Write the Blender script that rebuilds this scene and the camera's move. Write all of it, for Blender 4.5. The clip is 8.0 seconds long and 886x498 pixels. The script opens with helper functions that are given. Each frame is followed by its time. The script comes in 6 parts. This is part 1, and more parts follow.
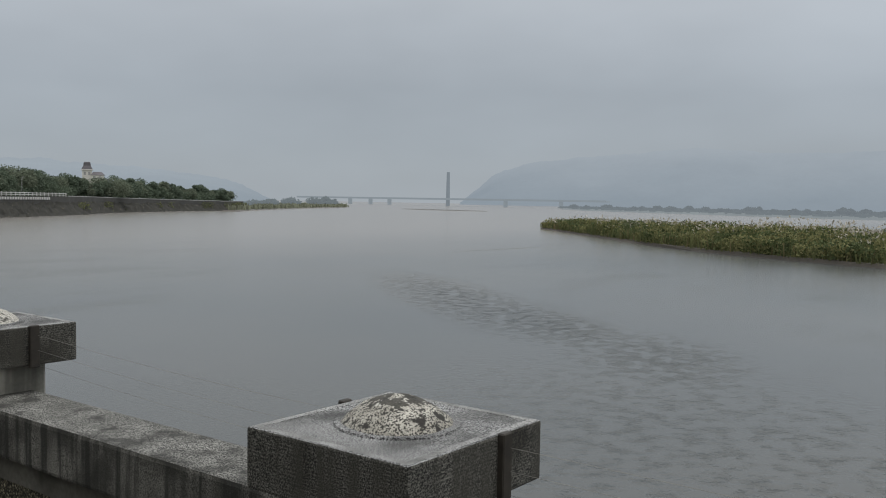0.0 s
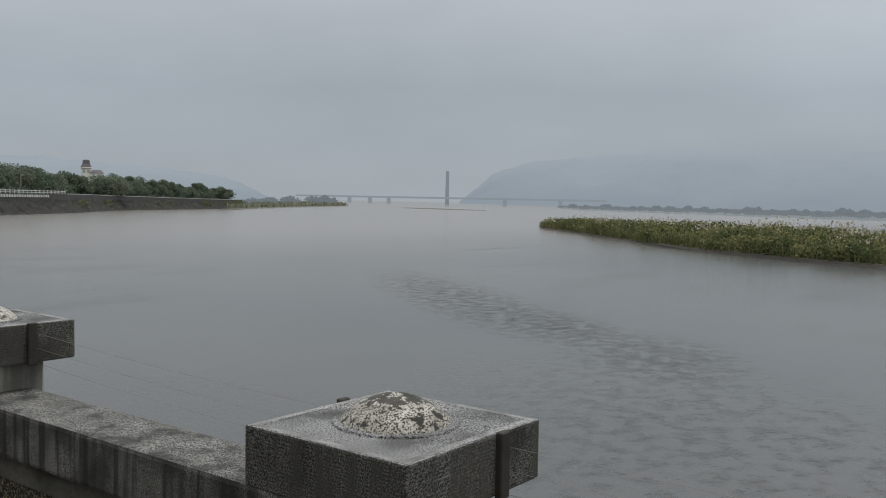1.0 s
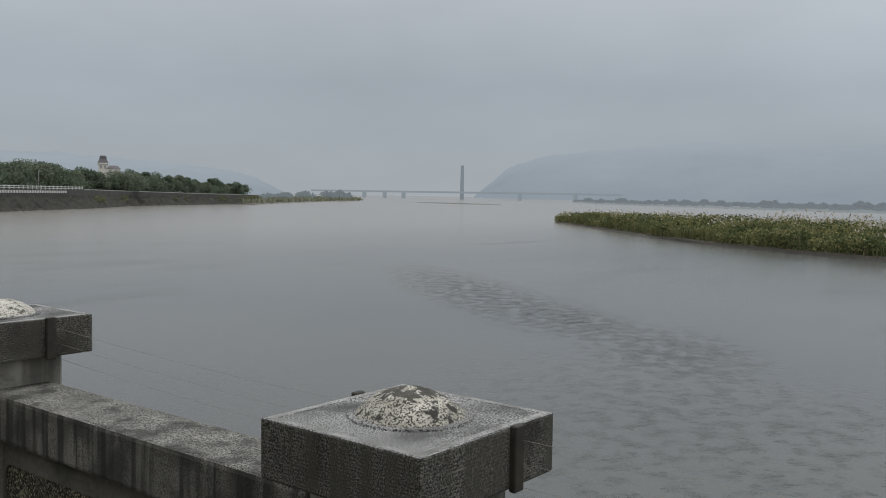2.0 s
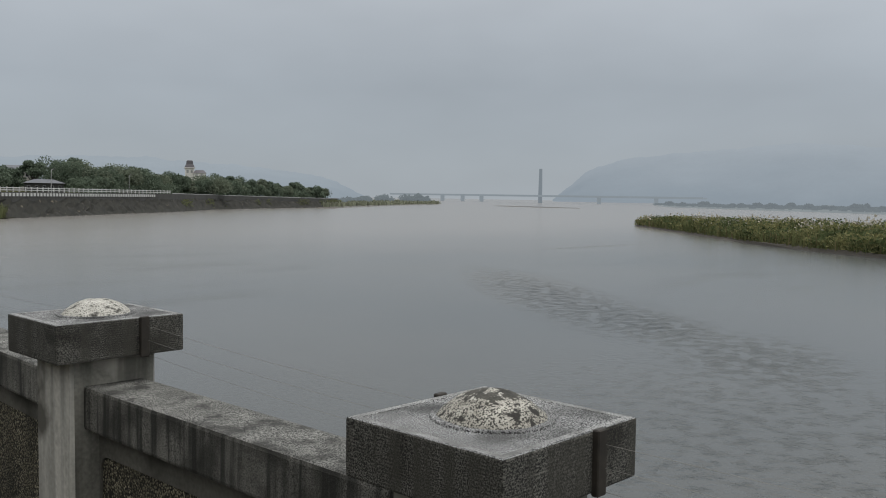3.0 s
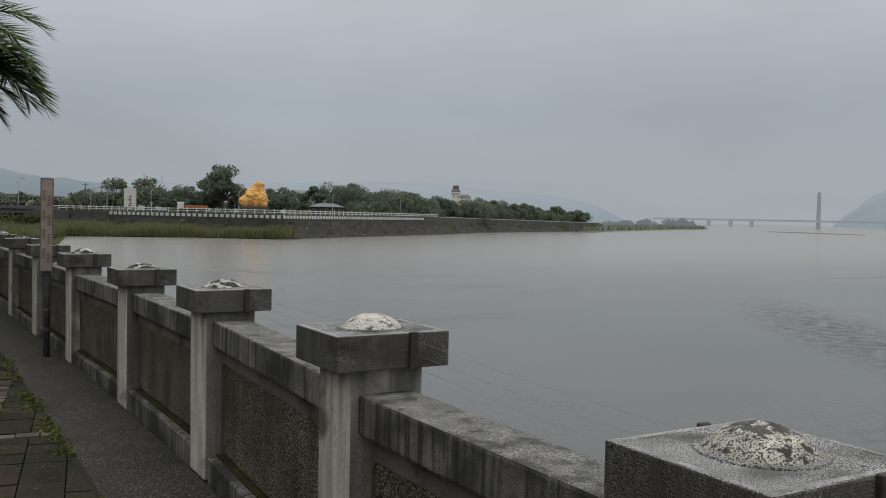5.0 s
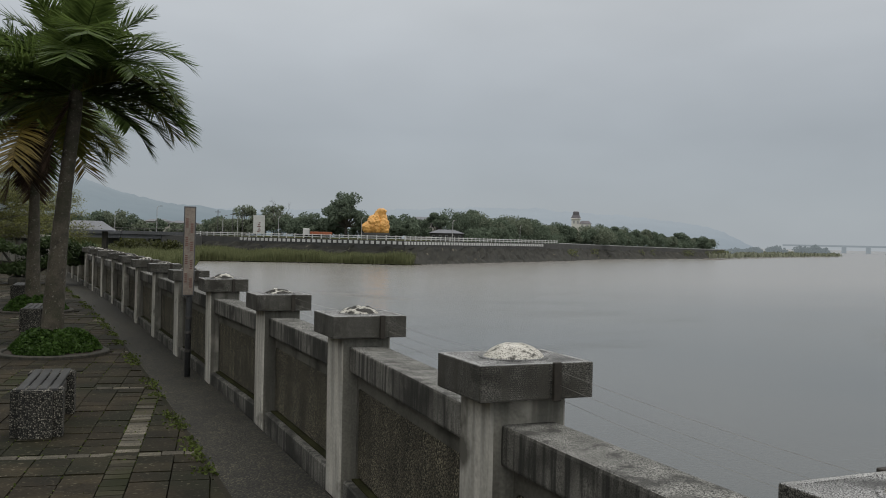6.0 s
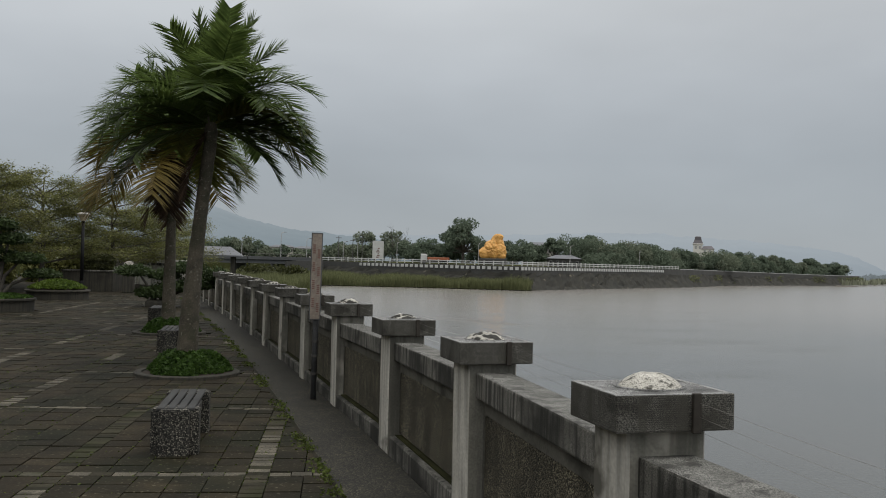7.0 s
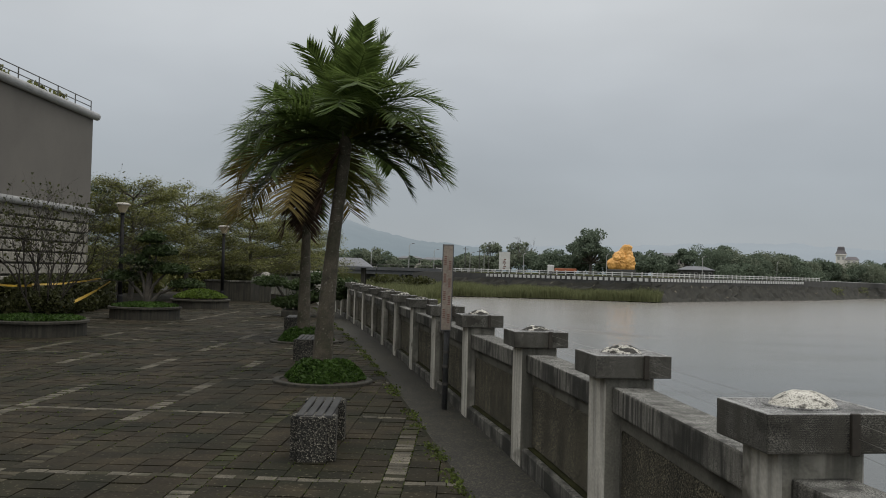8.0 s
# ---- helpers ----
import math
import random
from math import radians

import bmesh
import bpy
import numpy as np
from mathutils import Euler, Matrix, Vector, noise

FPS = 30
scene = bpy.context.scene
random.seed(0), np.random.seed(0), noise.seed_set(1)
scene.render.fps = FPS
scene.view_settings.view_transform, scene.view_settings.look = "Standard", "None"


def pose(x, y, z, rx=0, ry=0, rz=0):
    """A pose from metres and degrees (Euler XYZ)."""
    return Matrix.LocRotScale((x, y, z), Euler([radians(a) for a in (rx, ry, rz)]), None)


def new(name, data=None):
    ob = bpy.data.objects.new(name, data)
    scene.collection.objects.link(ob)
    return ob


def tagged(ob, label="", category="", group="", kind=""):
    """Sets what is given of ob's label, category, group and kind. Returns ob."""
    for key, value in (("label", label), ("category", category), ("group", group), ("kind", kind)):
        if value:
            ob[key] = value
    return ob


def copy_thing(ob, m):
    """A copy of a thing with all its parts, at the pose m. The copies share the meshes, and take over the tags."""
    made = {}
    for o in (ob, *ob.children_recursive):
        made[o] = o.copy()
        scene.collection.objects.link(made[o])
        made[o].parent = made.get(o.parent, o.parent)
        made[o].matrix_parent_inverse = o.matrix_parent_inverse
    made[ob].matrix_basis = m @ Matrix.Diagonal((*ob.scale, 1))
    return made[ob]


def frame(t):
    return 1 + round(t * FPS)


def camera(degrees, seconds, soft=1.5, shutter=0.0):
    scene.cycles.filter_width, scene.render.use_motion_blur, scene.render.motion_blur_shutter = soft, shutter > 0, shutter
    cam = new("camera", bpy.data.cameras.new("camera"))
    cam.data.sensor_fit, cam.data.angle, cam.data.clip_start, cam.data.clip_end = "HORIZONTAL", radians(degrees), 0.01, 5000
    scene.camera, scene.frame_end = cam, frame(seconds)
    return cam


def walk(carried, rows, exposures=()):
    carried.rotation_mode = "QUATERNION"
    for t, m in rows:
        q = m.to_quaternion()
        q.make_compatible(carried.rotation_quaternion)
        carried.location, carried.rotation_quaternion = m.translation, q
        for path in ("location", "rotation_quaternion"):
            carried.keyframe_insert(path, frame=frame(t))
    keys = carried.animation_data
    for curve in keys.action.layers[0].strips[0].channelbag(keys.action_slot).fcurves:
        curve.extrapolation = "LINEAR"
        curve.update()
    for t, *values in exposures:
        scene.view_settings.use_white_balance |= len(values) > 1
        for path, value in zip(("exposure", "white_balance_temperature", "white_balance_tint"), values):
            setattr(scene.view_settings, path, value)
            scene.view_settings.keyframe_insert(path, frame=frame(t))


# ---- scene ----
SEED = random.Random(7)
cam = camera(52.54, 8.0, soft=1.0)
PATH = [
    (0.0, 0.000, 0.000, 1.700, -2.99, -1.05, -52.10),
    (0.5, 0.002, 0.001, 1.699, -2.98, -1.14, -52.10),
    (1.0, 0.002, 0.001, 1.699, -3.05, -1.24, -52.15),
    (1.2, 0.002, 0.000, 1.698, -3.12, -1.22, -52.02),
    (2.3, -0.004, -0.006, 1.698, -3.49, -1.02, -50.43),
    (2.5, -0.009, -0.007, 1.699, -3.46, -1.03, -49.58),
    (3.0, -0.022, -0.007, 1.698, -3.29, -1.00, -46.24),
    (3.5, -0.037, -0.009, 1.698, -3.05, -1.01, -41.87),
    (4.0, -0.042, -0.017, 1.699, -2.67, -1.12, -37.45),
    (4.5, -0.036, -0.031, 1.694, -2.30, -1.21, -33.28),
    (4.7, -0.036, -0.036, 1.694, -2.29, -1.25, -31.85),
    (5.8, -0.110, 0.026, 1.699, -0.89, -1.40, -23.71),
    (6.0, -0.125, 0.032, 1.702, -0.59, -1.39, -22.13),
    (6.5, -0.153, 0.050, 1.703, 0.28, -1.43, -18.32),
    (7.0, -0.185, 0.062, 1.704, 0.85, -1.48, -14.70),
    (7.5, -0.223, 0.071, 1.704, 1.13, -1.55, -10.76),
    (8.0, -0.236, 0.073, 1.708, 1.34, -1.55, -6.65),
]
walk(cam, [(t, pose(x, y, z, 90 + pitch, roll, yaw)) for t, x, y, z, pitch, roll, yaw in PATH],
     [(0.0, 0.0, 6430, 10), (2.5, 0.0, 6430, 10), (4.5, 0.0, 6500, 10), (6.5, 0.03, 6580, 10), (8.0, 0.05, 6620, 10)])

# ---- light: a closed overcast sky, a wide weak sun behind the cloud ----
world = bpy.data.worlds.new("world")
scene.world = world
world.use_nodes = True
wn, wl = world.node_tree.nodes, world.node_tree.links
wn.clear()
SUN_UP, SUN_TURN = radians(70), radians(150)
w_out = wn.new("ShaderNodeOutputWorld")
w_bg = wn.new("ShaderNodeBackground")
w_sky = wn.new("ShaderNodeTexSky")
w_sky.sky_type, w_sky.sun_disc = "NISHITA", False
w_sky.sun_elevation, w_sky.sun_rotation = SUN_UP, SUN_TURN
w_co = wn.new("ShaderNodeTexCoord")
w_sep = wn.new("ShaderNodeSeparateXYZ")
w_ramp = wn.new("ShaderNodeValToRGB")
w_map = wn.new("ShaderNodeMapping")
w_map.inputs["Scale"].default_value = (1.0, 1.0, 2.6)
w_noise = wn.new("ShaderNodeTexNoise")
w_noise.inputs["Scale"].default_value, w_noise.inputs["Detail"].default_value = 2.2, 4.0
w_nr = wn.new("ShaderNodeMapRange")
w_nr.inputs["From Min"].default_value, w_nr.inputs["From Max"].default_value = 0.3, 0.7
w_nr.inputs["To Min"].default_value, w_nr.inputs["To Max"].default_value = 0.90, 1.10
w_mul = wn.new("ShaderNodeMix")
w_mul.data_type, w_mul.blend_type = "RGBA", "MULTIPLY"
w_mul.inputs[0].default_value = 1.0
w_mix = wn.new("ShaderNodeMix")
w_mix.data_type = "RGBA"
w_mix.inputs[0].default_value = 0.94
els = w_ramp.color_ramp.elements
els[0].position, els[0].color = 0.0, (3.65, 4.03, 4.36, 1)
els[1].position, els[1].color = 1.0, (12.0, 12.1, 12.0, 1)
for at, c in ((0.06, (3.55, 3.92, 4.28)), (0.12, (3.70, 4.06, 4.42)), (0.20, (4.65, 5.0, 5.35)), (0.30, (5.8, 6.1, 6.35)), (0.36, (6.6, 6.8, 6.95)), (0.55, (9.0, 9.15, 9.2))):
    e = els.new(at)
    e.color = (*c, 1)
wl.new(w_co.outputs["Generated"], w_sep.inputs[0])
wl.new(w_sep.outputs["Z"], w_ramp.inputs[0])
wl.new(w_co.outputs["Generated"], w_map.inputs["Vector"])
wl.new(w_map.outputs["Vector"], w_noise.inputs["Vector"])
wl.new(w_noise.outputs["Fac"], w_nr.inputs["Value"])
wl.new(w_ramp.outputs["Color"], w_mul.inputs[6])
wl.new(w_nr.outputs["Result"], w_mul.inputs[7])
wl.new(w_sky.outputs["Color"], w_mix.inputs[6])
wl.new(w_mul.outputs[2], w_mix.inputs[7])
wl.new(w_mix.outputs[2], w_bg.inputs["Color"])
w_bg.inputs["Strength"].default_value = 0.1
wl.new(w_bg.outputs[0], w_out.inputs["Surface"])
sun_data = bpy.data.lights.new("sun", "SUN")
sun_data.energy, sun_data.angle, sun_data.color = 1.1, radians(40), (1.0, 0.97, 0.93)
sun = new("sun", sun_data)
sun.matrix_world = pose(0, 0, 60, 90 - math.degrees(SUN_UP), 0, 180 - math.degrees(SUN_TURN))
scene.view_settings.exposure = 0.0


# ---- materials ----
def material(name, colour, dark=None, rough=0.8, scale=6.0, fine=60.0, bump=0.3, metal=0.0, spread=0.0, depth=0.01, spec=0.5,
             streak=None, two=None, speck=None, tooled=0.0):
    """A surface with broad stains, fine grain and relief. spread: how far pieces differ; streak: (colour, amount) runs down the faces;
    two: (colour, scale, low, high) blotches of a second colour; speck: (colour, scale, low, high) fine pits; tooled: how dark the level chisel lines are."""
    m = bpy.data.materials.new(name)
    m.use_nodes = True
    n, l = m.node_tree.nodes, m.node_tree.links
    b = n["Principled BSDF"]
    b.inputs["Roughness"].default_value, b.inputs["Metallic"].default_value = rough, metal
    b.inputs["Specular IOR Level"].default_value = spec
    co = n.new("ShaderNodeNewGeometry")
    big, small = n.new("ShaderNodeTexNoise"), n.new("ShaderNodeTexNoise")
    big.inputs["Scale"].default_value, big.inputs["Detail"].default_value = scale, 5.0
    small.inputs["Scale"].default_value, small.inputs["Detail"].default_value = fine, 4.0
    for q in (big, small):
        l.new(co.outputs["Position"], q.inputs["Vector"])
    ramp = n.new("ShaderNodeValToRGB")
    dark = dark or tuple(c * 0.55 for c in colour)
    ramp.color_ramp.elements[0].position, ramp.color_ramp.elements[0].color = 0.32, (*dark, 1)
    ramp.color_ramp.elements[1].position, ramp.color_ramp.elements[1].color = 0.68, (*colour, 1)
    add = n.new("ShaderNodeMath")
    add.operation = "MULTIPLY_ADD"
    add.inputs[1].default_value = 0.45
    l.new(small.outputs["Fac"], add.inputs[0])
    half = n.new("ShaderNodeMath")
    half.operation = "MULTIPLY"
    half.inputs[1].default_value = 0.56
    l.new(big.outputs["Fac"], half.inputs[0])
    l.new(half.outputs[0], add.inputs[2])
    l.new(add.outputs[0], ramp.inputs[0])
    colour_out = ramp.outputs["Color"]
    if two:
        blot = n.new("ShaderNodeTexNoise")
        blot.inputs["Scale"].default_value, blot.inputs["Detail"].default_value = two[1], 6.0
        l.new(co.outputs["Position"], blot.inputs["Vector"])
        lim = n.new("ShaderNodeMapRange")
        lim.inputs["From Min"].default_value, lim.inputs["From Max"].default_value = two[2], two[3]
        l.new(blot.outputs["Fac"], lim.inputs["Value"])
        mx = n.new("ShaderNodeMix")
        mx.data_type = "RGBA"
        mx.inputs[7].default_value = (*two[0], 1)
        l.new(lim.outputs["Result"], mx.inputs[0])
        l.new(colour_out, mx.inputs[6])
        colour_out = mx.outputs[2]
    if speck:
        pit = n.new("ShaderNodeTexNoise")
        pit.inputs["Scale"].default_value, pit.inputs["Detail"].default_value = speck[1], 2.0
        l.new(co.outputs["Position"], pit.inputs["Vector"])
        lim = n.new("ShaderNodeMapRange")
        lim.inputs["From Min"].default_value, lim.inputs["From Max"].default_value = speck[2], speck[3]
        l.new(pit.outputs["Fac"], lim.inputs["Value"])
        mx = n.new("ShaderNodeMix")
        mx.data_type = "RGBA"
        mx.inputs[7].default_value = (*speck[0], 1)
        l.new(lim.outputs["Result"], mx.inputs[0])
        l.new(colour_out, mx.inputs[6])
        colour_out = mx.outputs[2]
    if tooled:
        wave = n.new("ShaderNodeTexWave")
        wave.bands_direction = "Z"
        wave.inputs["Scale"].default_value, wave.inputs["Distortion"].default_value = 38.0, 6.0
        wave.inputs["Detail"].default_value, wave.inputs["Detail Scale"].default_value = 3.0, 6.0
        l.new(co.outputs["Position"], wave.inputs["Vector"])
        lim = n.new("ShaderNodeMapRange")
        lim.inputs["To Min"].default_value = 1 - tooled
        l.new(wave.outputs["Fac"], lim.inputs["Value"])
        mx = n.new("ShaderNodeMix")
        mx.data_type, mx.blend_type = "RGBA", "MULTIPLY"
        mx.inputs[0].default_value = 1.0
        l.new(colour_out, mx.inputs[6])
        l.new(lim.outputs["Result"], mx.inputs[7])
        colour_out = mx.outputs[2]
    if streak:
        mp = n.new("ShaderNodeMapping")
        run = streak[2] if len(streak) > 2 else 26
        mp.inputs["Scale"].default_value = (run, run, run / 18)
        st = n.new("ShaderNodeTexNoise")
        st.inputs["Scale"].default_value, st.inputs["Detail"].default_value = 1.0, 5.0
        l.new(co.outputs["Position"], mp.inputs["Vector"])
        l.new(mp.outputs["Vector"], st.inputs["Vector"])
        lim = n.new("ShaderNodeMapRange")
        lim.inputs["From Min"].default_value, lim.inputs["From Max"].default_value = 0.47, 0.60
        lim.inputs["To Max"].default_value = streak[1]
        l.new(st.outputs["Fac"], lim.inputs["Value"])
        mx = n.new("ShaderNodeMix")
        mx.data_type = "RGBA"
        mx.inputs[7].default_value = (*streak[0], 1)
        l.new(lim.outputs["Result"], mx.inputs[0])
        l.new(colour_out, mx.inputs[6])
        colour_out = mx.outputs[2]
    if spread:
        info, geo, sm = n.new("ShaderNodeObjectInfo"), n.new("ShaderNodeNewGeometry"), n.new("ShaderNodeMath")
        l.new(info.outputs["Random"], sm.inputs[0])
        l.new(geo.outputs["Random Per Island"], sm.inputs[1])
        fr = n.new("ShaderNodeMath")
        fr.operation = "FRACT"
        l.new(sm.outputs[0], fr.inputs[0])
        lim = n.new("ShaderNodeMapRange")
        lim.inputs["To Min"].default_value, lim.inputs["To Max"].default_value = 1 - spread, 1 + spread
        l.new(fr.outputs[0], lim.inputs["Value"])
        mx = n.new("ShaderNodeMix")
        mx.data_type, mx.blend_type = "RGBA", "MULTIPLY"
        mx.inputs[0].default_value = 1.0
        l.new(colour_out, mx.inputs[6])
        l.new(lim.outputs["Result"], mx.inputs[7])
        colour_out = mx.outputs[2]
    l.new(colour_out, b.inputs["Base Color"])
    if bump:
        bp = n.new("ShaderNodeBump")
        bp.inputs["Strength"].default_value, bp.inputs["Distance"].default_value = bump, depth
        l.new(add.outputs[0], bp.inputs["Height"])
        l.new(bp.outputs[0], b.inputs["Normal"])
    return m


def pebbles(name, light, dark, gap, scale=70.0, power=2.2):
    """Exposed aggregate: small stones set in mortar."""
    m = material(name, light, dark, rough=0.85, bump=0)
    n, l = m.node_tree.nodes, m.node_tree.links
    b = n["Principled BSDF"]
    co = n.new("ShaderNodeNewGeometry")
    v = n.new("ShaderNodeTexVoronoi")
    v.inputs["Scale"].default_value = scale
    l.new(co.outputs["Position"], v.inputs["Vector"])
    hue = n.new("ShaderNodeMix")
    hue.data_type = "RGBA"
    hue.inputs[6].default_value, hue.inputs[7].default_value = (*dark, 1), (*light, 1)
    sep = n.new("ShaderNodeSeparateColor")
    l.new(v.outputs["Color"], sep.inputs[0])
    pw = n.new("ShaderNodeMath")
    pw.operation = "POWER"
    pw.inputs[1].default_value = power
    l.new(sep.outputs[0], pw.inputs[0])
    l.new(pw.outputs[0], hue.inputs[0])
    lim = n.new("ShaderNodeMapRange")
    lim.inputs["From Min"].default_value, lim.inputs["From Max"].default_value = 0.35, 0.6
    l.new(v.outputs["Distance"], lim.inputs["Value"])
    mx = n.new("ShaderNodeMix")
    mx.data_type = "RGBA"
    mx.inputs[7].default_value = (*gap, 1)
    l.new(lim.outputs["Result"], mx.inputs[0])
    l.new(hue.outputs[2], mx.inputs[6])
    big = n.new("ShaderNodeTexNoise")
    big.inputs["Scale"].default_value, big.inputs["Detail"].default_value = 3.0, 5.0
    l.new(co.outputs["Position"], big.inputs["Vector"])
    st = n.new("ShaderNodeMapRange")
    st.inputs["From Min"].default_value, st.inputs["From Max"].default_value = 0.35, 0.7
    st.inputs["To Min"].default_value, st.inputs["To Max"].default_value = 0.55, 1.15
    l.new(big.outputs["Fac"], st.inputs["Value"])
    mu = n.new("ShaderNodeMix")
    mu.data_type, mu.blend_type = "RGBA", "MULTIPLY"
    mu.inputs[0].default_value = 1.0
    l.new(mx.outputs[2], mu.inputs[6])
    l.new(st.outputs["Result"], mu.inputs[7])
    l.new(mu.outputs[2], b.inputs["Base Color"])
    bp = n.new("ShaderNodeBump")
    bp.invert = True
    bp.inputs["Strength"].default_value, bp.inputs["Distance"].default_value = 0.7, 0.006
    l.new(v.outputs["Distance"], bp.inputs["Height"])
    l.new(bp.outputs[0], b.inputs["Normal"])
    return m


def leafy(name, light, dark, rough=0.55, spread=0.35):
    m = material(name, light, dark, rough=rough, scale=0.8, fine=9.0, bump=0, spread=spread, spec=0.3)
    n, l = m.node_tree.nodes, m.node_tree.links
    b = n["Principled BSDF"]
    thin, both = n.new("ShaderNodeBsdfTranslucent"), n.new("ShaderNodeMixShader")
    both.inputs[0].default_value = 0.38
    l.new(b.inputs["Base Color"].links[0].from_socket, thin.inputs["Color"])
    l.new(b.outputs[0], both.inputs[1])
    l.new(thin.outputs[0], both.inputs[2])
    l.new(both.outputs[0], n["Material Output"].inputs["Surface"])
    return m


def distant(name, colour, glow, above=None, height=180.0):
    """A far backdrop with mist painted in as emission, paler towards the cloud at the given height."""
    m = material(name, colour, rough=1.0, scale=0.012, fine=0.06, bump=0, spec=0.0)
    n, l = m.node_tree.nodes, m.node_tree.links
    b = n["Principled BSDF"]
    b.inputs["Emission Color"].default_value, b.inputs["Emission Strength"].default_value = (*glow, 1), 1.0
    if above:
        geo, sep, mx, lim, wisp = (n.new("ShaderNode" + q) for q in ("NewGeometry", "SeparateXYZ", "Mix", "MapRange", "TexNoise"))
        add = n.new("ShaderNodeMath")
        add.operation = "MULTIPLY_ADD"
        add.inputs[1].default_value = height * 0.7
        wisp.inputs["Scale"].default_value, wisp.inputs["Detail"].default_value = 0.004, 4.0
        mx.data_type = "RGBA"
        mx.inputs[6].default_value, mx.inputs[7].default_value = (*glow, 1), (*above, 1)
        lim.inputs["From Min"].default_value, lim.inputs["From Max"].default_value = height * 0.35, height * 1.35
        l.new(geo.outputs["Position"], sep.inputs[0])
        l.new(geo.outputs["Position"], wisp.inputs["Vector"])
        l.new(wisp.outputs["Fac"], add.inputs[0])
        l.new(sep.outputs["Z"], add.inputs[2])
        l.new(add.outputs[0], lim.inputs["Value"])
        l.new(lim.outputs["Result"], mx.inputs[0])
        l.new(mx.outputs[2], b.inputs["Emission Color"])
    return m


CONCRETE = material("weathered_concrete", (0.33, 0.317, 0.28), (0.075, 0.072, 0.06), rough=0.85, scale=5, fine=150, bump=0.9, depth=0.005,
                    streak=((0.016, 0.016, 0.013), 0.85, 24), two=((0.028, 0.027, 0.021), 2.4, 0.44, 0.60), speck=((0.03, 0.029, 0.024), 280, 0.48, 0.60))
BEAM = material("smooth_dark_beam", (0.16, 0.152, 0.128), (0.08, 0.076, 0.063), rough=0.9, scale=2.5, fine=60, bump=0.4, depth=0.003,
                two=((0.04, 0.038, 0.03), 2.6, 0.50, 0.66))
WORN_TOP = material("worn_concrete_top", (0.36, 0.355, 0.325), (0.085, 0.083, 0.072), rough=0.85, scale=6, fine=240, bump=1.0, depth=0.004,
                    two=((0.06, 0.058, 0.05), 11.0, 0.50, 0.66), speck=((0.014, 0.014, 0.012), 250, 0.46, 0.54))
# cap sides toned darker than the top for shade, besides tooling and stains
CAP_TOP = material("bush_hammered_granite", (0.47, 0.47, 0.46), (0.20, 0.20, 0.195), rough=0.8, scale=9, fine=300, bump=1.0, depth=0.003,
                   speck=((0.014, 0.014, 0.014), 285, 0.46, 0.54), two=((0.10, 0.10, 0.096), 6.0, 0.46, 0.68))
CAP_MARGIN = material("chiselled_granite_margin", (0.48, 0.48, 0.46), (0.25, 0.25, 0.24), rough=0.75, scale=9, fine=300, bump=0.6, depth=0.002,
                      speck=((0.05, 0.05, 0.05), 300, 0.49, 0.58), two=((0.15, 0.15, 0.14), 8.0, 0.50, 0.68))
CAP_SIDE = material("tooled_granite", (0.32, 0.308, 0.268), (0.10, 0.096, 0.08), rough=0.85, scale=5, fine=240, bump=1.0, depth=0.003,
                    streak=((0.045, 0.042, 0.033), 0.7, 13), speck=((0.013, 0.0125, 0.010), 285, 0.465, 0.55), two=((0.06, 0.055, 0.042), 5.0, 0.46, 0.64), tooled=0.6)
SHAFT = material("pale_concrete", (0.66, 0.637, 0.57), (0.38, 0.362, 0.315), rough=0.8, scale=3, fine=50, bump=0.3, depth=0.004,
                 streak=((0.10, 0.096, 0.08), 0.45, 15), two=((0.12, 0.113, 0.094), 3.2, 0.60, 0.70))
DARK_SHAFT = material("dark_shaft_concrete", (0.30, 0.288, 0.245), (0.14, 0.134, 0.112), rough=0.85, scale=3, fine=70, bump=0.4, depth=0.004,
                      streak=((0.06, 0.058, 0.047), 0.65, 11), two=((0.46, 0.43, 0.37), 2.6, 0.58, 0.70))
DOME = material("lichen_stone", (0.56, 0.535, 0.47), (0.25, 0.235, 0.195), rough=0.9, scale=22, fine=150, bump=1.0, depth=0.004,
                two=((0.035, 0.033, 0.028), 42.0, 0.54, 0.62), speck=((0.03, 0.028, 0.024), 210, 0.49, 0.57))
DARK_LICHEN = material("dark_crown_lichen", (0.10, 0.095, 0.08), (0.02, 0.019, 0.016), rough=0.95, scale=30, fine=160, bump=1.0, depth=0.004,
                       two=((0.50, 0.48, 0.43), 46.0, 0.58, 0.62))
PALE_DOME = material("pale_lichen_stone", (0.66, 0.64, 0.58), (0.34, 0.325, 0.28), rough=0.9, scale=20, fine=150, bump=1.0, depth=0.004,
                     two=((0.05, 0.047, 0.04), 34.0, 0.56, 0.66), speck=((0.10, 0.095, 0.08), 190, 0.52, 0.63))
BROKEN_DOME = material("flaking_lichen_stone", (0.66, 0.64, 0.58), (0.26, 0.25, 0.21), rough=0.9, scale=14, fine=120, bump=0.8, depth=0.004,
                       two=((0.016, 0.015, 0.013), 15.0, 0.46, 0.50), speck=((0.06, 0.057, 0.048), 150, 0.52, 0.62))
PANEL = pebbles("pebble_dash", (0.37, 0.33, 0.225), (0.095, 0.084, 0.054), (0.018, 0.016, 0.0105), 105, 1.8)
BENCH_STONE = pebbles("washed_pebble_concrete", (0.42, 0.39, 0.32), (0.03, 0.03, 0.025), (0.010, 0.010, 0.008), 84, 2.2)
STRIP = pebbles("fine_gravel_concrete", (0.135, 0.123, 0.078), (0.011, 0.010, 0.006), (0.004, 0.004, 0.0025), 72, 2.0)
